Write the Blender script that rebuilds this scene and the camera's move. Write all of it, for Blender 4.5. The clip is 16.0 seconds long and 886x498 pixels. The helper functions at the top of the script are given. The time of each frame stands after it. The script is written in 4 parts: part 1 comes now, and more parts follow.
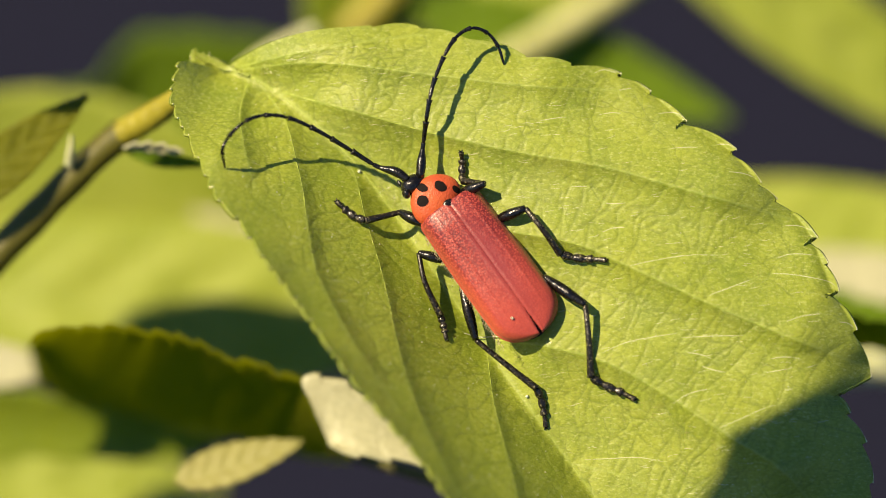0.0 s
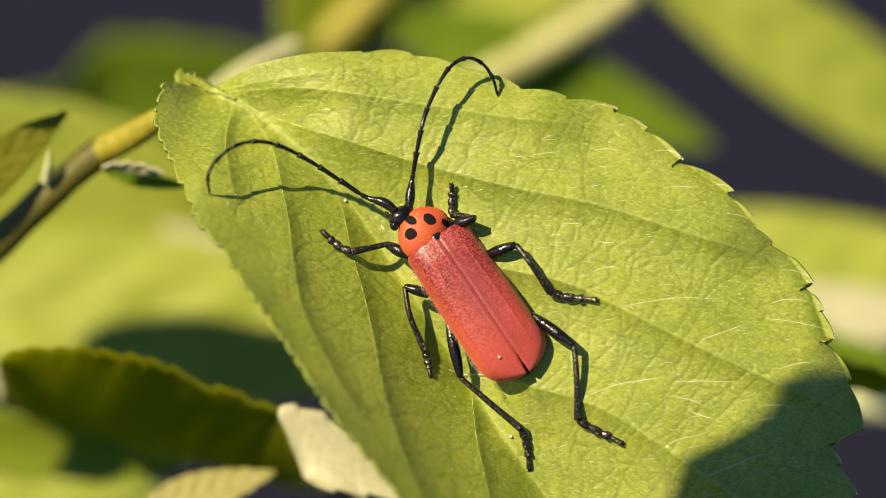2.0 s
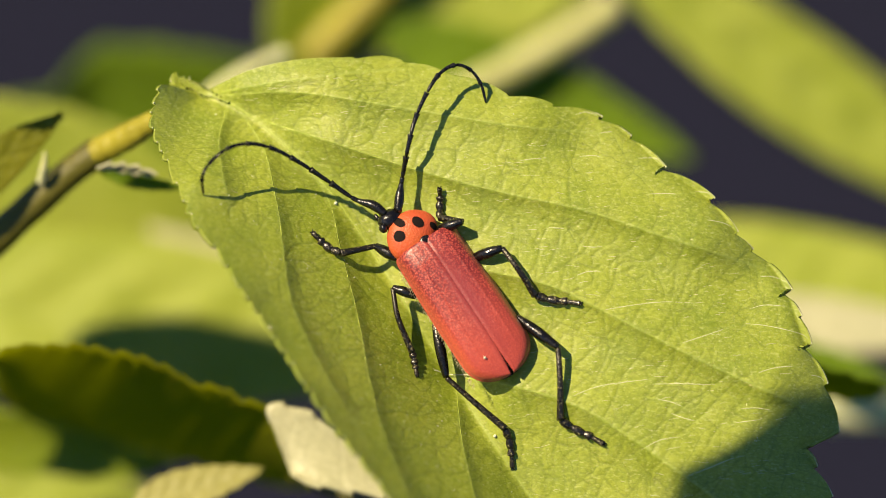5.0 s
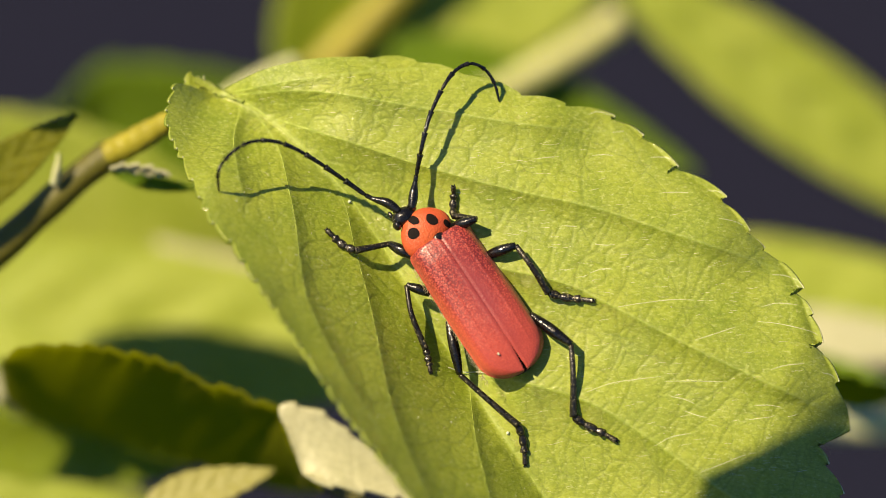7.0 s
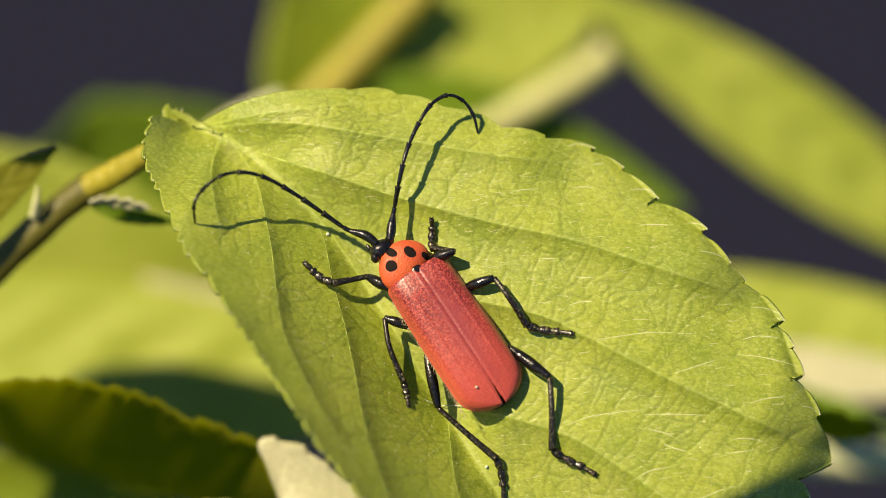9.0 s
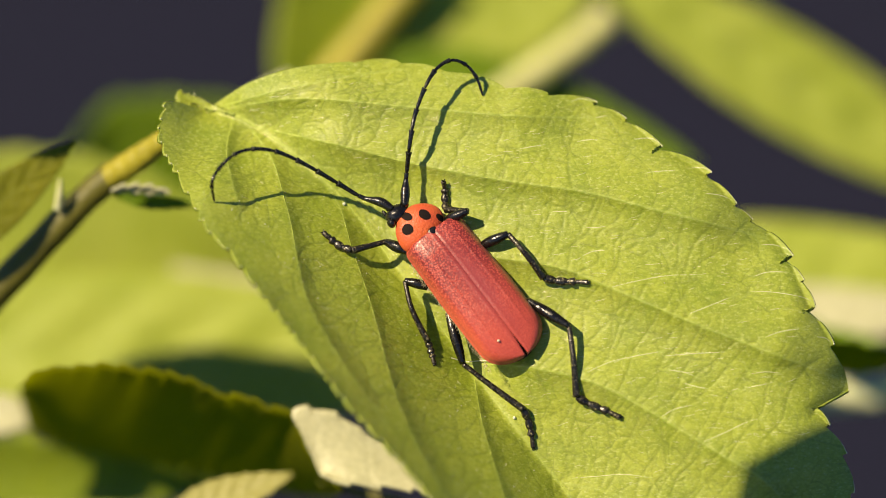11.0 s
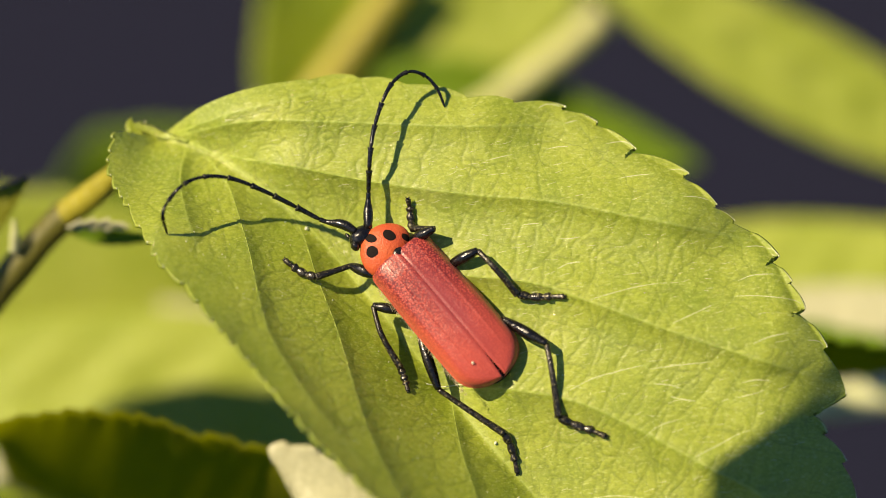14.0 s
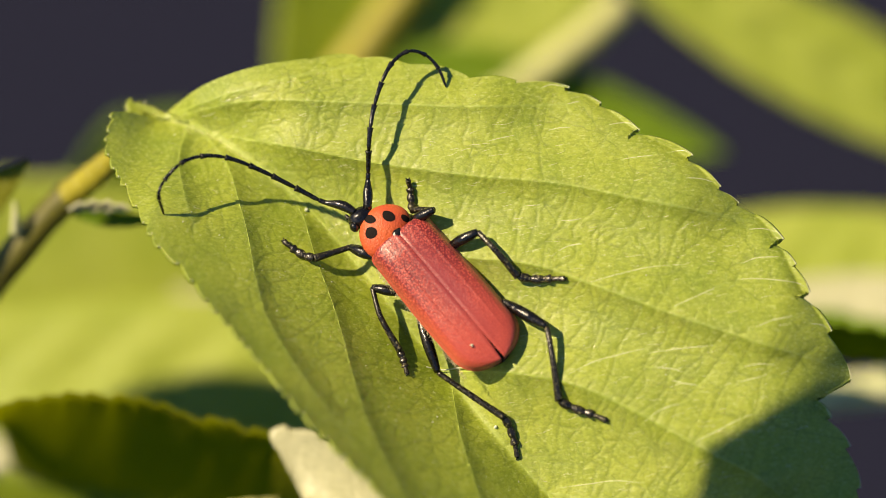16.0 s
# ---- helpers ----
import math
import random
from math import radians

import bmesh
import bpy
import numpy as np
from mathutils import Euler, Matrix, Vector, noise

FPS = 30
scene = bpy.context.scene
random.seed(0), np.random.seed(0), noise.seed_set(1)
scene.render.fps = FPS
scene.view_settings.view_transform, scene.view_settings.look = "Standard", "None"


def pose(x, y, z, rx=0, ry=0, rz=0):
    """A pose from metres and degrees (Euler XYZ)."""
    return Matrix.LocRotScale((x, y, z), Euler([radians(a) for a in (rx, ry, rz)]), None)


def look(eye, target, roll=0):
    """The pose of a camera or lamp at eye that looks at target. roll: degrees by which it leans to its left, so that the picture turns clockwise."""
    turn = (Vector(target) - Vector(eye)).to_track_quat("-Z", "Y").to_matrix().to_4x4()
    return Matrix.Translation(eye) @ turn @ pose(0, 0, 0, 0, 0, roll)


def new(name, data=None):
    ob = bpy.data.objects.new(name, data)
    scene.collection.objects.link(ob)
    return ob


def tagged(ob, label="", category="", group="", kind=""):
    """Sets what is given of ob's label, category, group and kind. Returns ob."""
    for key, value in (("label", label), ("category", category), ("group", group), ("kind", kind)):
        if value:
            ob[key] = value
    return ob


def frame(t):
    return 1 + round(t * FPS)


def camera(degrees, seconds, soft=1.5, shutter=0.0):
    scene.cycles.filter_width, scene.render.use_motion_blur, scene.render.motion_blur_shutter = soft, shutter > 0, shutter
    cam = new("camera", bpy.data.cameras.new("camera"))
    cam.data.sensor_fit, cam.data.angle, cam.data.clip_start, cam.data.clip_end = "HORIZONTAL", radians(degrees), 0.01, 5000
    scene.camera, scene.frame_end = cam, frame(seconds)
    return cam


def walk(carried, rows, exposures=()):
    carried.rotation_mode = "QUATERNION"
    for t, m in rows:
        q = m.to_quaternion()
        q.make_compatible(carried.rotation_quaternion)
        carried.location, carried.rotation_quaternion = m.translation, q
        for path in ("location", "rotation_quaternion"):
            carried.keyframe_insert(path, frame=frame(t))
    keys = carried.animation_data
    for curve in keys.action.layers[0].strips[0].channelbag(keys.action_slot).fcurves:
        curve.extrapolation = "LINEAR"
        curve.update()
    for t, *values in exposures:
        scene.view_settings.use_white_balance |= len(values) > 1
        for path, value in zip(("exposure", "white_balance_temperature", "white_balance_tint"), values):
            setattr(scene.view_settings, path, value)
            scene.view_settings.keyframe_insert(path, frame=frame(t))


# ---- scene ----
# The place is drawn on a plan that lies across the view: right, up, and towards the eye, in millimetres.
MM = 0.001
UNIT = 1 / 24.127            # one plan unit in millimetres
HUB = look((0, -0.4596, 1.3857), (0, 0, 1.0)) @ Matrix.Translation((0, 0, -0.6))

cam = camera(6.2, 16.0, soft=0.6)
cam.data.dof.use_dof = True
beetle = tagged(new("beetle"), "coral-red longhorn beetle with black legs standing on a leaf", "beetle")
beetle.matrix_world = HUB
cam.data.dof.focus_object = beetle
cam.data.dof.aperture_fstop = 10.5

# seconds, place in millimetres on the plan, turn in thousandths of a radian
PATH = [
    (0, 0.00, 0.00, 600.00, 0.00, 0.00, -0.00),
    (0.5, -5.56, -4.11, 602.06, 7.66, -8.65, 12.13),
    (1, -9.43, 3.17, 594.89, -3.42, -15.96, 21.42),
    (1.5, -15.06, 4.57, 588.25, -5.88, -25.55, 28.72),
    (2, -12.90, 11.23, 585.07, -15.67, -23.06, 30.98),
    (2.5, -11.57, 12.75, 585.62, -18.66, -21.76, 30.53),
    (3, -22.27, 20.42, 587.03, -31.48, -37.04, 37.49),
    (3.5, -16.77, 27.24, 585.81, -42.17, -27.71, 41.68),
    (4, -15.03, 20.51, 587.05, -31.12, -27.28, 44.40),
    (6.5, -24.06, -4.01, 607.29, 8.37, -41.75, 43.12),
    (7, -24.98, -7.46, 600.86, 14.59, -43.55, 45.28),
    (7.5, -17.90, -9.59, 599.82, 17.67, -33.31, 45.31),
    (8, -15.43, -9.93, 596.95, 19.00, -29.82, 47.97),
    (10.5, -13.21, -16.92, 607.89, 32.05, -25.52, 9.27),
    (11, -11.28, -19.24, 614.61, 35.10, -19.29, -26.69),
    (11.5, 1.33, -25.70, 609.87, 47.60, 0.78, -62.90),
    (12, -2.06, -26.03, 606.32, 49.17, -5.04, -76.82),
    (12.5, -2.16, -32.77, 602.26, 60.35, -4.14, -82.63),
    (13, 7.29, -26.77, 597.57, 50.45, 11.74, -83.69),
    (13.5, 9.43, -22.98, 592.84, 42.83, 14.29, -87.46),
    (14, 14.67, -18.74, 585.32, 36.02, 22.02, -81.73),
    (14.5, 6.12, -19.23, 581.22, 37.35, 9.52, -80.70),
    (15, 28.04, -13.82, 579.18, 25.14, 45.71, -83.28),
    (15.5, 21.91, -32.30, 576.02, 54.98, 35.69, -80.07),
    (16, 29.80, -25.54, 577.81, 43.98, 49.15, -77.07),
]
walk(cam, [(t, HUB @ pose(x * MM, y * MM, z * MM, *(math.degrees(a / 1000) for a in (rx, ry, rz)))) for t, x, y, z, rx, ry, rz in PATH])

# ---- light ----
TO_SUN = (HUB.to_3x3() @ Vector((-0.565, 0.445, 0.695))).normalized()
world = bpy.data.worlds.new("sky")
scene.world = world
world.use_nodes = True
wn = world.node_tree
sky = wn.nodes.new("ShaderNodeTexSky")
sky.sky_type = "NISHITA"
sky.sun_disc = False
sky.ozone_density = 10.0
sky.dust_density = 0.1
sky.sun_elevation = math.asin(TO_SUN.z)
sky.sun_rotation = math.atan2(TO_SUN.x, TO_SUN.y)
wn.links.new(sky.outputs[0], wn.nodes["Background"].inputs[0])
wn.nodes["Background"].inputs[1].default_value = 0.055
sun = new("sun", bpy.data.lights.new("sun", "SUN"))
sun.data.energy = 5.0
sun.data.angle = radians(0.5)
sun.data.color = (1.0, 0.79, 0.52)
sun.matrix_world = look(TO_SUN * 3 + Vector((0, 0, 1)), (0, 0, 1))
scene.view_settings.exposure = 0.70


# ---- materials ----
class Mat:
    """A small node graph builder."""

    def __init__(self, name):
        self.mat = bpy.data.materials.new(name)
        self.mat.use_nodes = True
        self.tree = self.mat.node_tree
        self.bsdf = self.tree.nodes["Principled BSDF"]
        self.out = self.tree.nodes["Material Output"]
        self.coord = self.tree.nodes.new("ShaderNodeTexCoord").outputs["Object"]

    def node(self, kind, **inputs):
        n = self.tree.nodes.new(kind)
        for k, v in inputs.items():
            self.put(n.inputs[k.replace("_", " ")], v)
        return n

    def put(self, socket, v):
        if isinstance(v, bpy.types.NodeSocket):
            self.tree.links.new(v, socket)
        else:
            socket.default_value = v

    def noise(self, scale, detail=3.0, rough=0.55, stretch=None):
        v = self.coord
        if stretch:
            m = self.node("ShaderNodeMapping", Vector=v)
            m.inputs["Scale"].default_value = stretch
            m.inputs["Rotation"].default_value = (0, 0, radians(-6))
            v = m.outputs[0]
        return self.node("ShaderNodeTexNoise", Vector=v, Scale=scale, Detail=detail, Roughness=rough).outputs[0]

    def voronoi(self, scale, feature="F1", rand=1.0):
        n = self.node("ShaderNodeTexVoronoi", Vector=self.coord, Scale=scale, Randomness=rand)
        n.feature = feature
        return n.outputs["Distance"]

    def ramp(self, fac, stops):
        n = self.node("ShaderNodeValToRGB", Fac=fac)
        els = n.color_ramp.elements
        while len(els) < len(stops):
            els.new(0.5)
        for e, (p, c) in zip(els, stops):
            e.position = p
            e.color = (*c, 1) if len(c) == 3 else c
        return n.outputs[0]

    def mix(self, fac, a, b, mode="MIX"):
        n = self.tree.nodes.new("ShaderNodeMix")
        n.data_type = "RGBA"
        n.blend_type = mode
        self.put(n.inputs["Factor"], fac)
        self.put(n.inputs["A"], (*a, 1) if isinstance(a, tuple) else a)
        self.put(n.inputs["B"], (*b, 1) if isinstance(b, tuple) else b)
        return n.outputs["Result"]

    def math(self, op, a, b=0.0):
        n = self.tree.nodes.new("ShaderNodeMath")
        n.operation = op
        self.put(n.inputs[0], a)
        self.put(n.inputs[1], b)
        return n.outputs[0]

    def bump(self, height, strength, distance, normal=None):
        n = self.node("ShaderNodeBump", Height=height, Strength=strength, Distance=distance)
        if normal:
            self.put(n.inputs["Normal"], normal)
        return n.outputs[0]

    def set(self, **inputs):
        for k, v in inputs.items():
            self.put(self.bsdf.inputs[k.replace("_", " ")], v)
        return self


def grey(v):
    return (v, v, v)


def leaf_material(name, light, dark, thru, vein_tint, rough=0.38, through_part=0.28, relief=1.0, gloss=0.5, coat=0.0):
    """Leaf blade: mottled colour at two scales, a net of fine veins, relief and light that shines through."""
    m = Mat(name)
    mottled = m.ramp(m.noise(240, 4.0, 0.5), [(0.22, dark), (0.70, light)])
    net = m.voronoi(900, "DISTANCE_TO_EDGE")
    netline = m.ramp(net, [(0.0, grey(1.0)), (0.07, grey(0.0))])
    cells = m.noise(3000, 4.0, 0.65, (1.0, 1.4, 1.0))
    col = m.mix(m.math("MULTIPLY", netline, 0.30), mottled, tuple(c * 0.8 for c in dark))
    col = m.mix(m.ramp(cells, [(0.48, grey(0.0)), (0.70, grey(0.40))]), col, tuple(min(1, c * 1.35 + 0.03) for c in light))
    col = m.mix(m.ramp(cells, [(0.30, grey(0.34)), (0.48, grey(0.0))]), col, tuple(c * 0.72 for c in dark))
    col = m.mix(m.ramp(m.noise(1500, 3.0, 0.6, (1.0, 1.5, 1.0)), [(0.36, grey(0.16)), (0.52, grey(0.0))]), col, tuple(c * 0.75 for c in dark))
    # stretched pale flecks put the surface's fine white glints into the colour
    col = m.mix(m.ramp(m.noise(2700, 3.0, 0.6, (1.0, 2.3, 1.0)), [(0.56, grey(0.0)), (0.69, grey(0.46))]), col, tuple(min(0.8, c * 1.12 + 0.17) for c in light))
    warp = m.node("ShaderNodeTexNoise", Vector=m.coord, Scale=420.0, Detail=2.0).outputs["Color"]
    bent = m.node("ShaderNodeVectorMath", Vector=warp)
    bent.operation = "MULTIPLY_ADD"
    bent.inputs[1].default_value = (0.0016, 0.0016, 0.0016)
    m.put(bent.inputs[2], m.coord)
    wide_node = m.node("ShaderNodeTexVoronoi", Vector=bent.outputs[0], Scale=320.0, Randomness=1.0)
    wide_node.feature = "DISTANCE_TO_EDGE"
    wide = wide_node.outputs["Distance"]
    wideline = m.ramp(wide, [(0.004, grey(1.0)), (0.026, grey(0.0))])
    broken = m.ramp(m.noise(520, 2.0), [(0.42, grey(0.06)), (0.62, grey(0.42))])
    col = m.mix(m.math("MULTIPLY", wideline, broken), col, tuple(c * 0.62 for c in dark))
    at = m.tree.nodes.new("ShaderNodeAttribute")
    at.attribute_name = "vein"
    col = m.mix(m.math("MULTIPLY", m.math("MAXIMUM", at.outputs["Fac"], 0.0), 0.32), col, vein_tint)
    sunken = m.math("MAXIMUM", m.math("MULTIPLY", at.outputs["Fac"], -1.0), 0.0)
    col = m.mix(m.math("MULTIPLY", sunken, 0.42), col, tuple(c * 0.6 for c in dark))
    fine = m.noise(3300, 3.0, 0.62, (1.0, 1.7, 1.0))
    nrm = m.bump(fine, 0.5 * relief, 0.00008)
    nrm = m.bump(m.noise(900, 2.0, 0.5), 0.12 * relief, 0.0003, nrm)
    nrm = m.bump(m.math("MINIMUM", net, 0.08), 0.2 * relief, 0.0006, nrm)
    nrm = m.bump(m.math("MINIMUM", wide, 0.10), 0.17 * relief, 0.0016, nrm)
    m.set(Base_Color=col, Roughness=m.ramp(m.noise(1900, 2.0), [(0.3, grey(rough - 0.16)), (0.7, grey(rough + 0.10))]),
          Specular_IOR_Level=gloss, Normal=nrm)
    if coat:
        flecks = m.bump(m.noise(3000, 3.0, 0.65, (0.8, 2.6, 1.0)), 1.0, 0.00022)
        flecks = m.bump(m.math("MINIMUM", wide, 0.06), 0.5, 0.0020, flecks)
        m.set(Coat_Weight=m.ramp(m.noise(300, 3.0), [(0.36, grey(0.45 * coat)), (0.60, grey(coat))]), Coat_Roughness=0.11, Coat_IOR=1.55, Coat_Normal=flecks)
    tr = m.node("ShaderNodeBsdfTranslucent", Color=m.mix(0.5, col, thru, "MIX"), Normal=nrm)
    both = m.tree.nodes.new("ShaderNodeMixShader")
    both.inputs[0].default_value = through_part
    m.tree.links.new(m.bsdf.outputs[0], both.inputs[1])
    m.tree.links.new(tr.outputs[0], both.inputs[2])
    m.tree.links.new(both.outputs[0], m.out.inputs[0])
    return m.mat


LEAF = leaf_material("leaf_blade", (0.375, 0.440, 0.036), (0.210, 0.295, 0.011), (0.32, 0.52, 0.022), (0.455, 0.578, 0.135), 0.58, gloss=0.65, coat=1.0, through_part=0.24, relief=0.6)
LEAF_FAR = leaf_material("leaf_far", (0.40, 0.47, 0.065), (0.28, 0.36, 0.022), (0.41, 0.578, 0.027), (0.355, 0.441, 0.081), 0.55, gloss=0.4)
LEAF_GLOSS = leaf_material("leaf_glossy", (0.091, 0.21, 0.0405), (0.0546, 0.147, 0.027), (0.0455, 0.105, 0.0135), (0.146, 0.294, 0.081), 0.30, through_part=0.06, gloss=0.9)
LEAF_GREEN = leaf_material("leaf_green", (0.165, 0.270, 0.0105), (0.105, 0.185, 0.006), (0.291, 0.473, 0.0162), (0.218, 0.357, 0.0405), 0.5, gloss=0.12)
LEAF_MID = leaf_material("leaf_mid", (0.25, 0.32, 0.012), (0.15, 0.23, 0.008), (0.30, 0.48, 0.02), (0.26, 0.36, 0.04), 0.5, gloss=0.3)
LEAF_THIN = leaf_material("leaf_thin", (0.26, 0.275, 0.008), (0.19, 0.21, 0.005), (0.62, 0.66, 0.010), (0.2, 0.231, 0.027), 0.7, through_part=0.8, gloss=0.08, relief=0.3)
LEAF_YOUNG = leaf_material("leaf_young", (0.30, 0.31, 0.020), (0.20, 0.225, 0.012), (0.46, 0.50, 0.015), (0.3, 0.33, 0.05), 0.55, through_part=0.55, gloss=0.25)
LEAF_YELLOW = leaf_material("leaf_yellow", (0.37, 0.36, 0.095), (0.29, 0.285, 0.065), (0.45, 0.50, 0.10), (0.45, 0.46, 0.2), 0.5, 0.2)
LEAF_PALE = leaf_material("leaf_pale_cream", (0.54, 0.54, 0.32), (0.43, 0.44, 0.25), (0.455, 0.525, 0.203), (0.473, 0.504, 0.378), 0.5, 0.2)


def stem_material(name, light, dark):
    m = Mat(name)
    col = m.ramp(m.noise(420, 4.0), [(0.3, dark), (0.7, light)])
    m.set(Base_Color=col, Roughness=0.5, Subsurface_Weight=0.15, Normal=m.bump(m.noise(1800, 3.0), 0.4, 0.0003))
    m.bsdf.inputs["Subsurface Radius"].default_value = (0.0008, 0.0008, 0.0002)
    return m.mat


def simple_gloss(name, tone, rough):
    m = Mat(name)
    m.set(Base_Color=m.ramp(m.noise(900, 3.0), [(0.3, tuple(c * 0.75 for c in tone)), (0.7, tone)]), Roughness=rough, Specular_IOR_Level=0.8,
          Normal=m.bump(m.noise(3000, 2.0), 0.4, 0.00006))
    return m.mat


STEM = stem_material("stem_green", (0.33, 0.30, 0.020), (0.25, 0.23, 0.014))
# olive-brown, darkened because the stem's shade is put into this colour
STEM_SHADED = stem_material("stem_shaded", (0.118, 0.112, 0.007), (0.082, 0.080, 0.005))
STEM_TAN = stem_material("stem_tan", (0.455, 0.473, 0.189), (0.364, 0.378, 0.121))
STEM_PALE = stem_material("stem_pale", (0.601, 0.63, 0.351), (0.473, 0.504, 0.216))
VEIN = stem_material("vein", (0.40, 0.48, 0.075), (0.30, 0.385, 0.040))

# whitish colour holds the glints along fine veins and tooth rims
VEIN_GLINT = simple_gloss("vein_glint", (0.62, 0.66, 0.36), 0.16)


def elytra_material():
    m = Mat("elytra_red")
    big = m.ramp(m.noise(330, 3.0), [(0.3, (0.40, 0.058, 0.040)), (0.7, (0.52, 0.085, 0.052))])
    pits = m.voronoi(6600, rand=0.8)
    front = m.tree.nodes.new("ShaderNodeAttribute")
    front.attribute_name = "pitted"
    dark_net = m.math("MULTIPLY", m.ramp(pits, [(0.28, grey(0.0)), (0.60, grey(0.95))]), front.outputs["Fac"])
    col = m.mix(dark_net, big, (0.13, 0.012, 0.016))
    grain_top = m.math("MULTIPLY", m.ramp(pits, [(0.06, grey(0.55)), (0.26, grey(0.0))]), front.outputs["Fac"])
    col = m.mix(grain_top, col, (0.66, 0.22, 0.17))
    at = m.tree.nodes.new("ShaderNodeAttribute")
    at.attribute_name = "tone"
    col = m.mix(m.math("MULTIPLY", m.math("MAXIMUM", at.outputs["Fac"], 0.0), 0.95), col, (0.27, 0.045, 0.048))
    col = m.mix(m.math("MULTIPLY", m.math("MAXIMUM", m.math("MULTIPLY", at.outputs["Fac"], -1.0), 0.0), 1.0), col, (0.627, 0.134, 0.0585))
    nrm = m.bump(m.noise(12000, 2.0, 0.6), 0.3, 0.00003, m.bump(m.math("MULTIPLY", pits, -1.0), 0.35, 0.00005))
    nrm = m.bump(m.noise(1500, 3.0), 0.12, 0.00016, nrm)
    m.set(Base_Color=col, Roughness=m.ramp(m.noise(5200, 2.0), [(0.35, grey(0.32)), (0.7, grey(0.55))]), Specular_IOR_Level=0.55,
          Sheen_Weight=0.12, Sheen_Roughness=0.4, Normal=nrm)
    m.bsdf.inputs["Sheen Tint"].default_value = (1.0, 0.75, 0.7, 1)
    return m.mat


def pronotum_material():
    m = Mat("pronotum_orange")
    col = m.ramp(m.noise(500, 3.0), [(0.3, (0.44, 0.066, 0.026)), (0.7, (0.58, 0.120, 0.036))])
    m.set(Base_Color=col, Roughness=0.4, Specular_IOR_Level=0.4, Normal=m.bump(m.noise(6500, 3.0), 0.8, 0.00009))
    return m.mat


def black_material(name, tone, rough, grain, dust=0.0):
    m = Mat(name)
    col = m.ramp(m.noise(1500, 3.0), [(0.35, tuple(c * 0.6 for c in tone)), (0.75, tone)])
    if dust:
        col = m.mix(m.ramp(m.noise(5200, 3.0, 0.6), [(0.56, grey(0.0)), (0.70, grey(dust))]), col, (0.30, 0.27, 0.13))
    m.set(Base_Color=col, Roughness=m.ramp(m.noise(2200, 2.0), [(0.3, grey(rough)), (0.7, grey(rough + 0.22))]),
          Specular_IOR_Level=0.6, Normal=m.bump(m.noise(grain, 3.0, 0.5), 0.8, 0.00007))
    return m.mat


ELYTRA = elytra_material()
PRONOTUM = pronotum_material()
BLACK = black_material("chitin_black", (0.006, 0.005, 0.004), 0.15, 3000)
DUSTY = black_material("tarsus_dusty", (0.010, 0.008, 0.005), 0.22, 4200, 0.75)


def simple(name, tone, rough, scale):
    m = Mat(name)
    col = m.ramp(m.noise(scale, 4.0), [(0.3, tuple(c * 0.7 for c in tone)), (0.7, tone)])
    m.set(Base_Color=col, Roughness=rough, Specular_IOR_Level=0.15, Normal=m.bump(m.noise(scale * 5, 3.0), 0.5, 0.2 / scale))
    return m.mat


SPOT = simple("spot_black", (0.010, 0.006, 0.005), 0.75, 4000)
GROUND = simple("asphalt", (0.0108, 0.0120, 0.0270), 0.95, 60)
POLLEN = simple("pollen", (0.682, 0.735, 0.54), 0.5, 3000)


# ---- building ----
def at(u, v, h=0.0):
    """Metres in the plan's frame for plan units across and down and a height in millimetres."""
    k = UNIT * (600 - h) / 600
    return Vector(((u - 784) * k, (441 - v) * k, h)) * MM


def part(name, bm, material, parent, label=""):
    if isinstance(bm, bpy.types.Mesh):
        me = bm
    else:
        me = bpy.data.meshes.new(name)
        bm.normal_update()
        bm.to_mesh(me)
        bm.free()
        me.polygons.foreach_set("use_smooth", [True] * len(me.polygons))
    me.materials.append(material)
    ob = new(name, me)
    ob.parent = parent
    return tagged(ob, label)


def spline(points, n):
    """n places at even arc length along a smooth curve through the points."""
    p = np.array(points, float)
    p = np.vstack([2 * p[0] - p[1], p, 2 * p[-1] - p[-2]])
    out = []
    for a, b, c, d in zip(p, p[1:], p[2:], p[3:]):
        for k in range(24):
            t = k / 24
            out.append(0.5 * (2 * b + (c - a) * t + (2 * a - 5 * b + 4 * c - d) * t * t + (3 * b - a - 3 * c + d) * t ** 3))
    out = np.array(out + [p[-2]])
    arc = np.r_[0, np.cumsum(np.linalg.norm(np.diff(out, axis=0), axis=1))]
    want = np.linspace(0, arc[-1], n)
    return np.stack([np.interp(want, arc, out[:, k]) for k in range(p.shape[1])], 1)


def tube(bm, pts, radii, sides=10, flat=1.0):
    """A closed tube along the points, with a radius at each."""
    pts = [Vector(p) for p in pts]
    rings = []
    up = None
    for k, p in enumerate(pts):
        d = (pts[min(k + 1, len(pts) - 1)] - pts[max(k - 1, 0)]).normalized()
        if up is None:
            up = d.orthogonal().normalized() if abs(d.z) > 0.9 else Vector((0, 0, 1))
        side = d.cross(up).normalized()
        up = side.cross(d).normalized()
        r = radii[k]
        rings.append([bm.verts.new(p + side * (r * math.cos(a)) + up * (r * flat * math.sin(a)))
                      for a in (2 * math.pi * j / sides for j in range(sides))])
    for a, b in zip(rings, rings[1:]):
        for j in range(sides):
            bm.faces.new((a[j], a[(j + 1) % sides], b[(j + 1) % sides], b[j]))
    bm.faces.new(rings[0][::-1])
    bm.faces.new(rings[-1])
    return bm


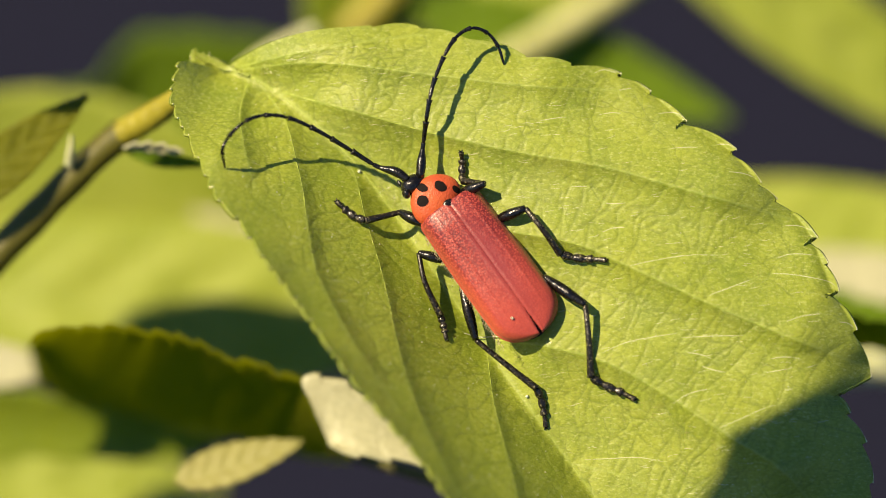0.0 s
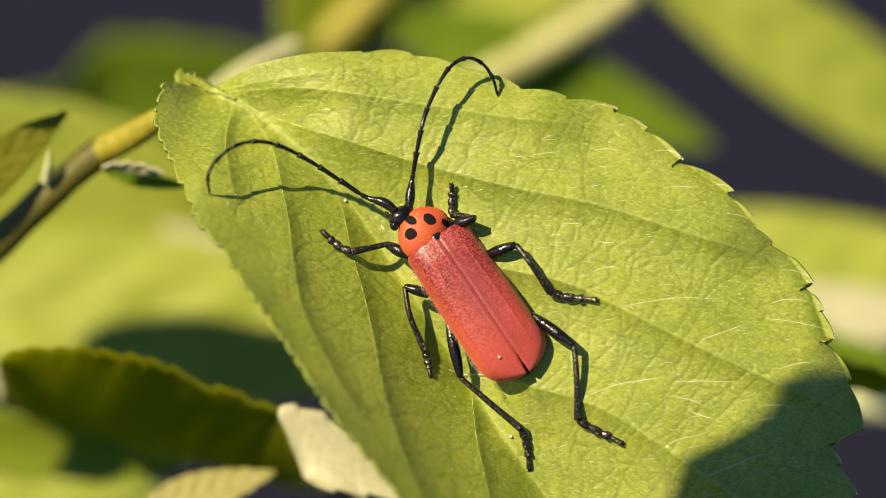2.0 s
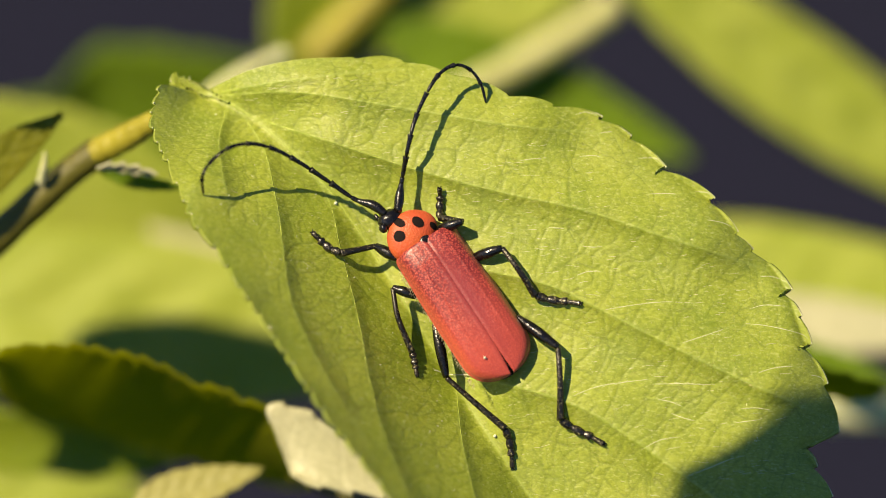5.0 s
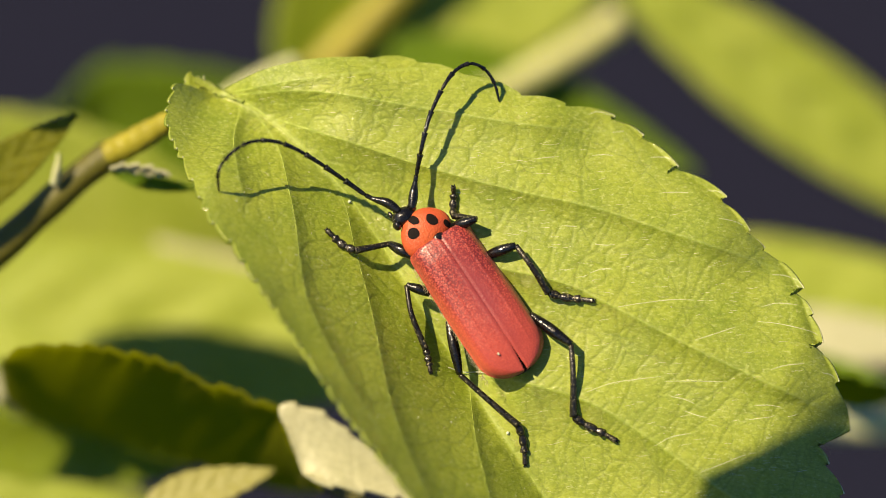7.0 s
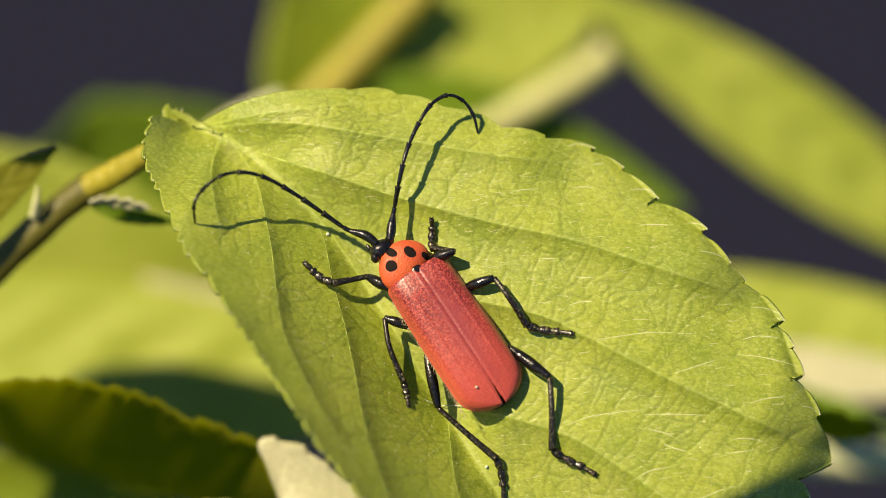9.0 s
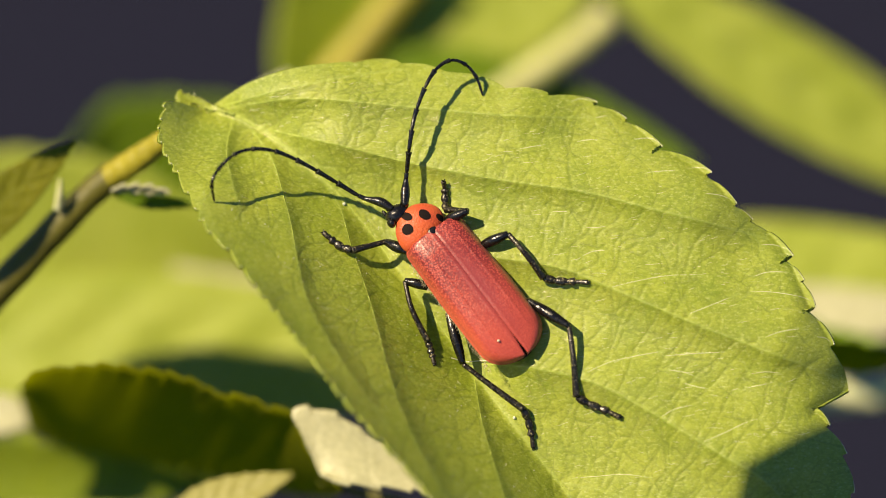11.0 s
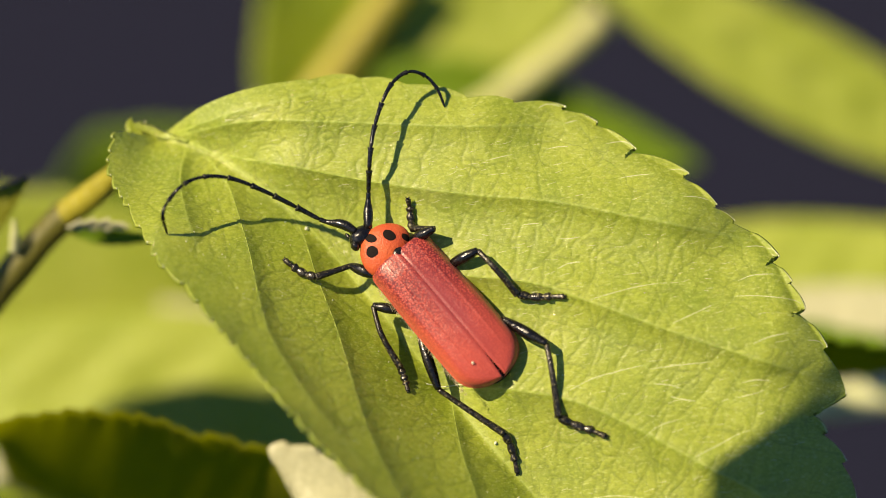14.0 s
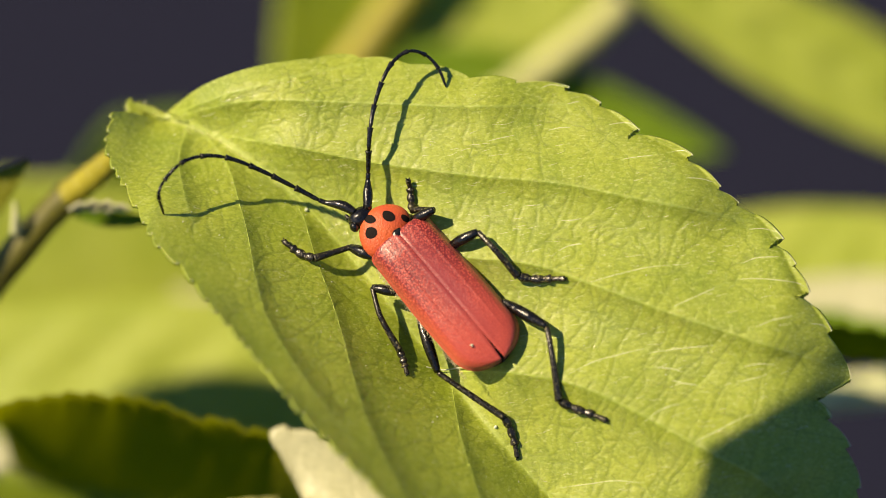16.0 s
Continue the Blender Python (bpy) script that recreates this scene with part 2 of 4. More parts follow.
def grid_mesh(name, xyz, values=None):
    """A mesh from a rectangular net of places, rows x columns x 3."""
    r, c = xyz.shape[:2]
    k = np.arange(r * c).reshape(r, c)
    quads = np.stack([k[:-1, :-1], k[:-1, 1:], k[1:, 1:], k[1:, :-1]], -1).reshape(-1, 4)
    me = bpy.data.meshes.new(name)
    me.from_pydata(xyz.reshape(-1, 3).tolist(), [], quads.tolist())
    me.polygons.foreach_set("use_smooth", [True] * len(me.polygons))
    if values is not None:
        me.attributes.new("vein", "FLOAT", "POINT").data.foreach_set("value", values.reshape(-1).astype(np.float32))
    me.update()
    return me


def nearest(uv, line):
    """Distance to a sampled line and the (fractional) index of the closest place on it."""
    mid = line.mean(0)
    p, q = (uv - mid).astype(np.float32), (line - mid).astype(np.float32)
    qq = (q * q).sum(1)
    idx = np.zeros(len(p), int)
    for a in range(0, len(p), 8000):
        idx[a:a + 8000] = (qq - 2 * (p[a:a + 8000] @ q.T)).argmin(1)
    tan = np.gradient(line, axis=0)[idx]
    off = ((uv - line[idx]) * tan).sum(1) / (tan * tan).sum(1)
    off = np.clip(off, -0.5, 0.5)
    foot = line[idx] + tan * off[:, None]
    best = np.linalg.norm(uv - foot, axis=1)
    idx = np.clip(idx + off, 0, len(line) - 1)
    return best, idx


# ---- ground ----
gbm = bmesh.new()
bmesh.ops.create_grid(gbm, x_segments=40, y_segments=40, size=400)
gme = bpy.data.meshes.new("ground")
gbm.to_mesh(gme)
gbm.free()
gme.materials.append(GROUND)
ground = tagged(new("ground", gme), "dark grey-blue asphalt ground far below the leaves", "ground", kind="structure")

# ---- the shrub and its main leaf ----
shrub = tagged(new("shrub"), "sunlit yellow-green shrub with toothed leaves on a green stem", "shrub")
shrub.matrix_world = HUB

MIDRIB = spline([(392, 124), (455, 142), (545, 208), (638, 300), (744, 444), (886, 652), (1050, 875), (1190, 1060), (1330, 1250)], 420)
RIGHT_EDGE = [(392, 124), (480, 76), (600, 50), (740, 50), (820, 66), (905, 94), (1000, 112), (1090, 130), (1155, 168), (1210, 215), (1290, 266),
              (1345, 325), (1425, 402), (1470, 505), (1514, 585), (1536, 640), (1541, 664), (1526, 675), (1480, 701), (1489, 716), (1519, 752), (1540, 810), (1545, 870), (1525, 980), (1450, 1110), (1330, 1250)]
LEFT_EDGE = [(392, 124), (368, 112), (355, 106), (343, 89), (334, 107), (318, 112), (311, 134), (303, 168), (309, 195), (335, 250), (362, 305), (385, 352), (425, 395), (470, 462), (515, 522), (565, 592),
             (622, 672), (682, 742), (742, 812), (792, 882), (870, 985), (1000, 1100), (1160, 1195), (1330, 1250)]
LATERALS = [
    [(400, 124), (520, 96), (640, 74), (745, 62)],
    [(405, 126), (560, 112), (740, 130), (930, 152), (1090, 160)],
    [(470, 156), (620, 196), (780, 240), (930, 272), (1070, 296), (1210, 335), (1330, 368), (1400, 388)],
    [(700, 385), (860, 405), (1010, 430), (1100, 466), (1250, 535), (1380, 590), (1520, 645)],
    [(850, 600), (960, 612), (1080, 645), (1180, 700), (1290, 772), (1380, 830), (1450, 905)],
    [(1010, 820), (1120, 850), (1240, 920), (1330, 1010)],
    [(440, 140), (425, 200), (432, 260), (450, 330)],
    [(462, 150), (505, 215), (524, 285), (537, 345), (547, 420), (562, 485), (598, 560), (642, 632), (700, 720)],
    [(600, 262), (628, 312), (646, 385), (672, 470), (690, 545), (704, 612), (724, 682), (757, 765), (800, 850), (832, 910)],
    [(860, 600), (866, 660), (875, 720), (890, 780), (904, 832), (922, 900), (950, 980)],
]
LATERAL_LINES = [spline(p, 160) for p in LATERALS]
rng = np.random.default_rng(7)


def inside(p, outline):
    """Whether a place lies inside a closed outline."""
    hit = False
    for (x0, y0), (x1, y1) in zip(outline, np.roll(outline, -1, axis=0)):
        if (y0 > p[1]) != (y1 > p[1]) and p[0] < (x1 - x0) * (p[1] - y0) / (y1 - y0) + x0:
            hit = not hit
    return hit


OUTLINE = np.concatenate([spline(RIGHT_EDGE, 240), spline(LEFT_EDGE, 200)[::-1]])
OUTLINE_IN = (MIDRIB[210] + (OUTLINE - MIDRIB[210]) * 0.965)[::2]


def cross_vein_glints():
    """Fine raised cross veins and glint dashes between the lateral veins, wavy and broken."""
    lines = [spline(p, 40) for p in (
        [(1108, 472), (1160, 461), (1220, 452), (1282, 452)], [(1272, 758), (1310, 742), (1350, 724), (1378, 716)], [(1252, 524), (1290, 510), (1332, 494)],
        [(1062, 626), (1110, 606), (1160, 596), (1204, 589)], [(1028, 814), (1080, 812), (1130, 810), (1178, 818)], [(956, 214), (980, 210), (1004, 207)],
        [(1240, 648), (1262, 655), (1286, 660)], [(1390, 570), (1420, 560), (1456, 555)], [(1072, 360), (1090, 361), (1110, 359)],
        [(1165, 201), (1195, 200), (1211, 210)], [(1186, 263), (1215, 261), (1238, 261)], [(1268, 256), (1288, 256), (1300, 263)], [(1290, 304), (1318, 308), (1342, 318)],
        [(1388, 400), (1412, 400), (1438, 408)], [(1365, 484), (1400, 486), (1438, 492), (1470, 500), (1482, 511)], [(1372, 458), (1400, 450), (1440, 451)], [(1050, 130), (1070, 124), (1094, 130)],
        [(1060, 203), (1082, 200), (1100, 201)], [(1095, 160), (1106, 158), (1118, 156)], [(1362, 635), (1390, 632), (1418, 635)], [(1355, 660), (1378, 656), (1400, 652)], [(1215, 624), (1240, 628), (1262, 636)],
        [(1205, 598), (1260, 595), (1320, 594)], [(1190, 715), (1220, 697), (1258, 688)], [(1485, 570), (1502, 573), (1512, 582)], [(1012, 330), (1026, 330), (1040, 330)], [(1064, 412), (1085, 404), (1108, 403)])]
    main = len(lines)
    for a, b, n in ((0, 1, 6), (1, 2, 50), (2, 3, 90), (3, 4, 90), (4, 5, 40), (7, 8, 6), (6, 7, 3), (8, 9, 3)):
        la, lb = LATERAL_LINES[a], LATERAL_LINES[b]
        for _ in range(n):
            i = int(rng.uniform(12, 150))
            p = la[i] + (lb[min(max(i + int(rng.uniform(-25, 10)), 0), 159)] - la[i]) * rng.uniform(0.08, 0.92)
            size = rng.uniform(7, 26) * (1.6 if rng.random() < 0.15 else 1.0)
            turn = radians(rng.normal(-7, 7)) if b < 6 else radians(rng.normal(24, 14))
            way = np.array([math.cos(turn), math.sin(turn)])
            side = np.array([-way[1], way[0]])
            bend = rng.uniform(-0.08, 0.08)
            pts = [p + way * size * f + side * size * (bend * math.sin(math.pi * f) + rng.uniform(-0.03, 0.03)) for f in (0, 0.33, 0.66, 1)]
            if all(inside(q, OUTLINE_IN) for q in pts):
                lines.append(spline(pts, 24))
    return lines, main


CROSS_LINES, LONG_VEINS = cross_vein_glints()
CROSS = np.concatenate(CROSS_LINES[:LONG_VEINS])


def ladder_veins():
    """Thin sunken veins that run like rungs from one lateral vein to the next, with short side twigs."""
    lines = []
    for a, b, step in ((0, 1, 13), (1, 2, 9), (2, 3, 7), (3, 4, 7), (4, 5, 8), (6, 7, 14), (7, 8, 10), (8, 9, 12)):
        la, lb = LATERAL_LINES[a], LATERAL_LINES[b]
        i = 14.0
        while i < 154:
            p = la[int(i)]
            j = int(np.linalg.norm(lb - p, axis=1).argmin())
            q = lb[int(np.clip(j - rng.uniform(-4, 9), 2, 157))]
            side = np.array([-(q - p)[1], (q - p)[0]])
            pts = [p + (q - p) * f + side * rng.normal(0, 0.05) for f in (0, 0.25, 0.5, 0.75, 1)]
            lines.append(spline(pts, 30))
            for f in (0.3, 0.62):
                if rng.random() < 0.75:
                    root = p + (q - p) * (f + rng.uniform(-0.1, 0.1))
                    along = (la[min(int(i) + 6, 159)] - la[max(int(i) - 6, 0)])
                    along = along / np.linalg.norm(along) * rng.uniform(18, 46) * rng.choice([-1, 1])
                    lines.append(spline([root, root + along * 0.5 + rng.normal(0, 4, 2), root + along + rng.normal(0, 7, 2)], 14))
            i += step * rng.uniform(0.6, 1.4)
    return lines


LADDER = np.concatenate(ladder_veins())


def heights(uv):
    """Height of the blade in millimetres, and how much each place belongs to a vein."""
    d, i = nearest(uv, MIDRIB)
    ii = np.round(i).astype(int)
    tan = np.gradient(MIDRIB, axis=0)[ii]
    rel = uv - MIDRIB[ii]
    right = (tan[:, 0] * rel[:, 1] - tan[:, 1] * rel[:, 0]) < 0
    d = d * UNIT
    soft = np.sqrt(d * d + 0.08) - 0.28
    y = (441 - uv[:, 1]) * UNIT
    turn = np.clip((i - 110) / 210, 0, 1)
    steep = 0.84 + 0.62 * turn
    z = np.where(right, 0.13 * soft - 0.0014 * d * d, steep * soft + (0.012 + 0.012 * turn) * d * d)
    z += np.where(y > 0, -2.2 - 0.16 * y, -2.2 - 0.12 * y)
    z -= 0.8 * np.exp(-((uv - MIDRIB[10]) ** 2).sum(1) * UNIT * UNIT / 30)
    vein = np.exp(-(d / 0.10) ** 2)
    z += 0.05 * np.exp(-(d / 0.2) ** 2)
    for k, line in enumerate(LATERAL_LINES):
        dv, j = nearest(uv, line)
        dv = dv * UNIT
        jj = np.round(j).astype(int)
        t = np.gradient(line, axis=0)[jj]
        r = uv - line[jj]
        fade = np.clip((159 - j) / (24 if 2 <= k < 5 else 34 if k else 110), 0, 1) * (0.12 if k == 5 else 1.0) * np.clip(j / 30, 0, 1)
        fade = fade * fade * (3 - 2 * fade)
        below = (t[:, 0] * r[:, 1] - t[:, 1] * r[:, 0]) > 0
        if k < 6:
            tall = (1.1, 1.6, 2.1, 2.2, 2.5, 1.75)[k]
            z += fade * tall * np.where(below, np.exp(-dv / (2.2 if k < 4 else 3.4)), np.exp(-(dv / (4.6 if k < 5 else 1.8)) ** 1.5))
        else:
            z += fade * 0.5 * np.where(below, np.exp(-(dv / 1.9) ** 1.3), np.exp(-(dv / 0.6) ** 1.3))
        vein = np.maximum(vein, 0.75 * np.exp(-(dv / 0.11) ** 2))
    de, _ = nearest(uv, OUTLINE)
    de = de * UNIT
    z += (0.12 * np.sin(uv[:, 1] / 31 + uv[:, 0] / 47) - 0.2) * np.exp(-(de / 0.8) ** 1.5)
    z += np.where(right, 0.0, 1.0) * np.clip((i - 40) / 60, 0, 1) * np.exp(-de / 1.2)
    tip = np.hypot(uv[:, 0] - 1540, uv[:, 1] - 655) * UNIT
    z -= 1.3 * np.exp(-(tip / 1.5) ** 2)
    z -= np.where(right, 0.35, 0.0) * np.exp(-de / 0.45) * np.clip((uv[:, 0] - 1000) / 150, 0, 1)
    dc, _ = nearest(uv, CROSS)
    dc = dc * UNIT
    z -= 0.03 * np.exp(-(dc / 0.5) ** 2)
    vein = np.maximum(vein, 0.55 * np.exp(-(dc / 0.085) ** 2))
    dl, _ = nearest(uv, LADDER)
    rung = np.exp(-(dl * UNIT / 0.075) ** 2)
    z -= 0.035 * np.exp(-(dl * UNIT / 0.13) ** 2)
    vein = np.where(vein > 0.15, vein, -rung)
    return z, vein


def height(u, v):
    return float(heights(np.array([[u, v]], float))[0][0])


# teeth of the far margin: tip and the notch behind it
TEETH = [((655, 45), (659, 48)), ((740, 46), (745, 51)), ((822, 66), (828, 69)), ((928, 97), (932, 102)), ((1012, 112), (1010, 117)), ((1100, 130), (1092, 136)), ((1152, 162), (1145, 165)), ((1215, 214), (1200, 218)),
         ((1304, 264), (1292, 271)), ((1347, 322), (1339, 326)), ((1376, 353), (1371, 356)), ((1447, 420), (1428, 425)), ((1466, 466), (1460, 468)), ((1485, 515), (1469, 520)), ((1517, 583), (1510, 588)),
         ((1542, 667), (1483, 699)), ((1505, 731), (1497, 733)), ((1534, 783), (1526, 787)), ((1546, 853), (1538, 858)), ((1540, 930), (1530, 938)), ((1505, 1020), (1492, 1028)), ((1440, 1120), (1425, 1126)), ((1330, 1250), (1330, 1250))]


def far_margin(n):
    """The margin with its hooked teeth, and the same margin without them."""
    out, start = [], np.array([392.0, 124.0])
    early = spline([(392, 124), (430, 100), (480, 74), (560, 53), (655, 45)], 60)
    for k, (tip, notch) in enumerate(TEETH):
        tip, notch = np.array(tip, float), np.array(notch, float)
        if k == 0:
            out.extend(early.tolist())
        else:
            chord = tip - start
            side = np.array([chord[1], -chord[0]])
            for f in np.linspace(0.03, 1, 40):
                bulge = 0.055 * math.sin(math.pi * f) * (1 + 0.6 * f)
                out.append((start + chord * f + side * bulge).tolist())
        for f in (0.33, 0.66):
            out.append((tip + (notch - tip) * f).tolist())
        out.append(notch.tolist())
        start = notch
    line = np.array(out[:-3])
    arc = np.r_[0, np.cumsum(np.linalg.norm(np.diff(line, axis=0), axis=1))]
    want = np.linspace(0, arc[-1], n)
    line = np.stack([np.interp(want, arc, line[:, k]) for k in (0, 1)], 1)

    def calmed(reach):
        kern = np.hanning(2 * reach + 1)
        kern /= kern.sum()
        wide = np.vstack([2 * line[0] - line[reach:0:-1], line, 2 * line[-1] - line[-2:-reach - 2:-1]])
        return np.stack([np.convolve(wide[:, k], kern, "valid") for k in (0, 1)], 1)

    big = np.linalg.norm(line - np.array((1515, 680)), axis=1)
    near = np.exp(-(big / 95) ** 4)[:, None]
    calm = calmed(22) * (1 - near) + calmed(4) * near
    return calm, line - calm


def toothed(edge, mid, spacing, depth):
    """The edge with saw teeth that point towards the tip."""
    line = spline(edge, len(mid))
    out = line - mid
    out /= np.maximum(np.linalg.norm(out, axis=1), 1)[:, None]
    arc = np.r_[0, np.cumsum(np.linalg.norm(np.diff(line, axis=0), axis=1))]
    gen = np.random.default_rng(5)
    cuts = [0.0]
    while cuts[-1] < arc[-1]:
        cuts.append(cuts[-1] + spacing * gen.uniform(0.5, 1.5))
    cuts = np.array(cuts)
    k = np.searchsorted(cuts, arc, "right") - 1
    f = (arc - cuts[k]) / (cuts[k + 1] - cuts[k])
    amp = depth * gen.uniform(0.55, 1.25, len(cuts))[k]
    ease = np.clip(0.12 + (arc / arc[-1] - 0.03) / 0.06, 0.12, 1) * np.clip(arc / 60, 0, 1) * np.clip((1 - arc / arc[-1]) / 0.05, 0, 1)
    saw = np.where(f < 0.92, 0.85 * np.sin(np.minimum(f / 0.92, 1) * math.pi * 0.58) + 0.22 * (f / 0.92) ** 14, (1 - f) / 0.08)
    tips = [int(np.searchsorted(arc, a + 0.92 * (b - a))) for a, b in zip(cuts, cuts[1:])]
    return line, out * ((saw - 0.6) * amp * ease)[:, None], [i for i in tips if i < len(mid) and ease[i] > 0.3]


def main_leaf():
    n = 700
    mid = spline(MIDRIB, n)
    right, rteeth = far_margin(n)
    left, lteeth, ltips = toothed(LEFT_EDGE, mid, 30, 9)
    rtips = [int(np.linalg.norm(right + rteeth - np.array(tip), axis=1).argmin()) for tip, _ in TEETH[5:-1]]
    wr = np.linspace(0, 1, 190)[1:, None, None] ** 0.85
    wl = np.linspace(1, 0, 110)[:, None, None] ** 0.85
    uv = np.concatenate([mid + (left - mid) * wl + lteeth * wl ** 9, mid + (right - mid) * wr + rteeth * wr ** 14])
    flat = uv.reshape(-1, 2)
    z, vein = heights(flat)
    k = UNIT * (600 - z) / 600
    xyz = np.stack([(flat[:, 0] - 784) * k, (441 - flat[:, 1]) * k, z], 1).reshape(299, n, 3) * MM
    leaf = part("leaf", grid_mesh("leaf", xyz, vein.reshape(299, n)), LEAF, shrub, "broad sunlit yellow-green leaf with a toothed edge and raised veins")
    sol = leaf.modifiers.new("thickness", "SOLIDIFY")
    sol.thickness, sol.offset = 0.00022, -1.0
    # pale beads and rim tubes added where the teeth glint
    tip_glints = bmesh.new()
    for row, tips in ((298, rtips), (0, ltips)):
        for i in tips:
            size = 0.06 if row else 0.05
            m = Matrix.Translation(xyz[row, i]) @ Matrix.Diagonal((size * MM, size * 1.5 * MM, size * MM, 1))
            bmesh.ops.create_icosphere(tip_glints, subdivisions=2, radius=1.0, matrix=m)
    for i in rtips:
        back = max(5, min(8, i - max([j for j in rtips if j < i], default=0) - 6))
        rim = [Vector(xyz[298, j]) + Vector((0, 0, 0.00001)) for j in range(i - back, i + 1)]
        tube(tip_glints, rim, [MM * 0.034 * (0.15 + 0.85 * k / back) for k in range(back + 1)], 6)
    tagged(part("tooth_glint", tip_glints, VEIN_GLINT, leaf, "pale beads and rims that stand for glints on the leaf teeth"), kind="stuff")
    rib = bmesh.new()
    line = MIDRIB[::4]
    zz = heights(line)[0] - 0.06
    tube(rib, [at(u, v, h) for (u, v), h in zip(line, zz)], [0.00009 * (1 - 0.3 * k / len(line)) for k in range(len(line))], 8, 0.8)
    part("midrib", rib, VEIN, leaf, "pale green raised midrib")
    for n_vein, pts in enumerate(LATERAL_LINES):
        bm = bmesh.new()
        line = pts[6::4]
        zz = heights(line)[0] - (0.062 if n_vein < 6 else 0.05)
        tube(bm, [at(u, v, h) for (u, v), h in zip(line, zz)], [(0.00007 if n_vein < 6 else 0.00006) * (1 - 0.6 * k / len(line)) for k in range(len(line))], 6, 0.8)
        part("lateral_vein", bm, VEIN, leaf)
    net = bmesh.new()
    for n_line, pts in enumerate(CROSS_LINES):
        line = pts[::2]
        thick = 0.00004 if n_line < LONG_VEINS else 0.000022
        zz = heights(line)[0] - 0.006
        tube(net, [at(u, v, h) for (u, v), h in zip(line, zz)], [thick * (0.2 + 0.8 * math.sin(math.pi * k / (len(line) - 1)) ** 0.4) * rng.uniform(0.6, 1.1) for k in range(len(line))], 6, 0.6)
    tagged(part("cross_vein_glint", net, VEIN_GLINT, leaf, "fine cross veins and dashes, coloured pale for their glints"), kind="stuff")
    return leaf


leaf = main_leaf()


DEEP = 1.25


def far_leaf(base, tip, half, turn, material, label, bend=0.0, cup=0.1, teeth=26, depth=6, seed=1, parent=None, widest=0.42):
    """A toothed leaf from base to tip (plan units, height), turned about its midrib by degrees, arched and cupped."""
    a, b = (at(u, v, h * DEEP) for u, v, h in (base, tip))
    axis = b - a
    length = axis.length
    x = axis.normalized()
    y = Vector((0, 0, 1)).cross(x).normalized()
    z = x.cross(y)
    rot = Matrix.Rotation(radians(turn), 3, x)
    y, z = rot @ y, rot @ z
    gen = np.random.default_rng(seed)
    n, c = 150, 19
    s = np.linspace(0, 1, n)
    p = math.log(0.5) / math.log(widest)
    prof = np.sin(np.pi * np.clip(s, 0, 1) ** p) ** 0.75 * (1 - 0.25 * s)
    prof[0] = prof[-1] = 0.004
    ph = (s * length / (teeth * UNIT * MM)) % 1.0
    saw = np.where(ph < 0.8, ph / 0.8, (1 - ph) / 0.2) * depth * UNIT * MM * np.clip(prof * 3, 0, 1) * (0.85 + 0.3 * gen.random(n))
    w = np.linspace(-1, 1, c)
    out = np.zeros((c, n, 3))
    lat = s * 46
    for k, q in enumerate(w):
        off = q * (prof * half * UNIT * MM) + np.sign(q) * abs(q) ** 6 * saw
        up = bend * length * np.sin(np.pi * s) + cup * abs(off) + min(0.00028, 0.006 * length) * np.sin(lat - 7 * abs(q)) * (1 - abs(q)) * min(1, abs(q) * 5)
        out[k] = np.array(a) + np.outer(s * length, x) + np.outer(off, y) + np.outer(up, z)
    vein = np.broadcast_to(np.exp(-(w / 0.06) ** 2)[:, None], (c, n))
    ob = part("leaf", grid_mesh("leaf", out, np.array(vein)), material, parent or shrub, label)
    sol = ob.modifiers.new("thickness", "SOLIDIFY")
    sol.thickness, sol.offset = 0.00025, -1.0
    rib = bmesh.new()
    step = out[c // 2][::5] - np.array(z)[None] * 0.00042
    tube(rib, step.tolist(), [0.0004 * (1 - 0.75 * k / len(step)) for k in range(len(step))], 6)
    part("midrib", rib, VEIN, ob)
    return ob


def blade(upper, lower, high, low, material, label):
    """A short toothed leaf between an upper and a lower edge (plan units), at a height along each."""
    n, c = 120, 17
    edges = []
    for pts, sign in ((upper, -1), (lower, 1)):
        line = spline(pts, n)
        ph = (np.arange(n) / n * len(pts) * 1.1) % 1.0
        edges.append((line, sign * 10 * (ph - 0.5) * np.sin(np.pi * np.arange(n) / (n - 1)) ** 0.5))
    out = np.zeros((c, n, 3))
    for k, w in enumerate(np.linspace(0, 1, c)):
        uv = edges[0][0] * (1 - w) + edges[1][0] * w
        uv[:, 1] += edges[0][1] * (1 - w) ** 9 + edges[1][1] * w ** 9
        h = high * (1 - w) + low * w - 0.5 * math.sin(math.pi * w)
        out[k] = [at(u, v, h) for u, v in uv]
    ob = part("leaf", grid_mesh("leaf", out), material, shrub, label)
    sol = ob.modifiers.new("thickness", "SOLIDIFY")
    sol.thickness, sol.offset = 0.00025, 0.0
    return ob


def stem(points, radii, material, label, name="stem"):
    bm = bmesh.new()
    line = spline([(*at(u, v, h * DEEP),) for u, v, h in points], 60)
    r = np.interp(np.linspace(0, 1, 60), np.linspace(0, 1, len(radii)), radii)
    r = r * (1 + 0.03 * np.sin(np.arange(60) * 0.9))
    tube(bm, line.tolist(), (r * MM).tolist(), 14)
    return part(name, bm, material, shrub, label)


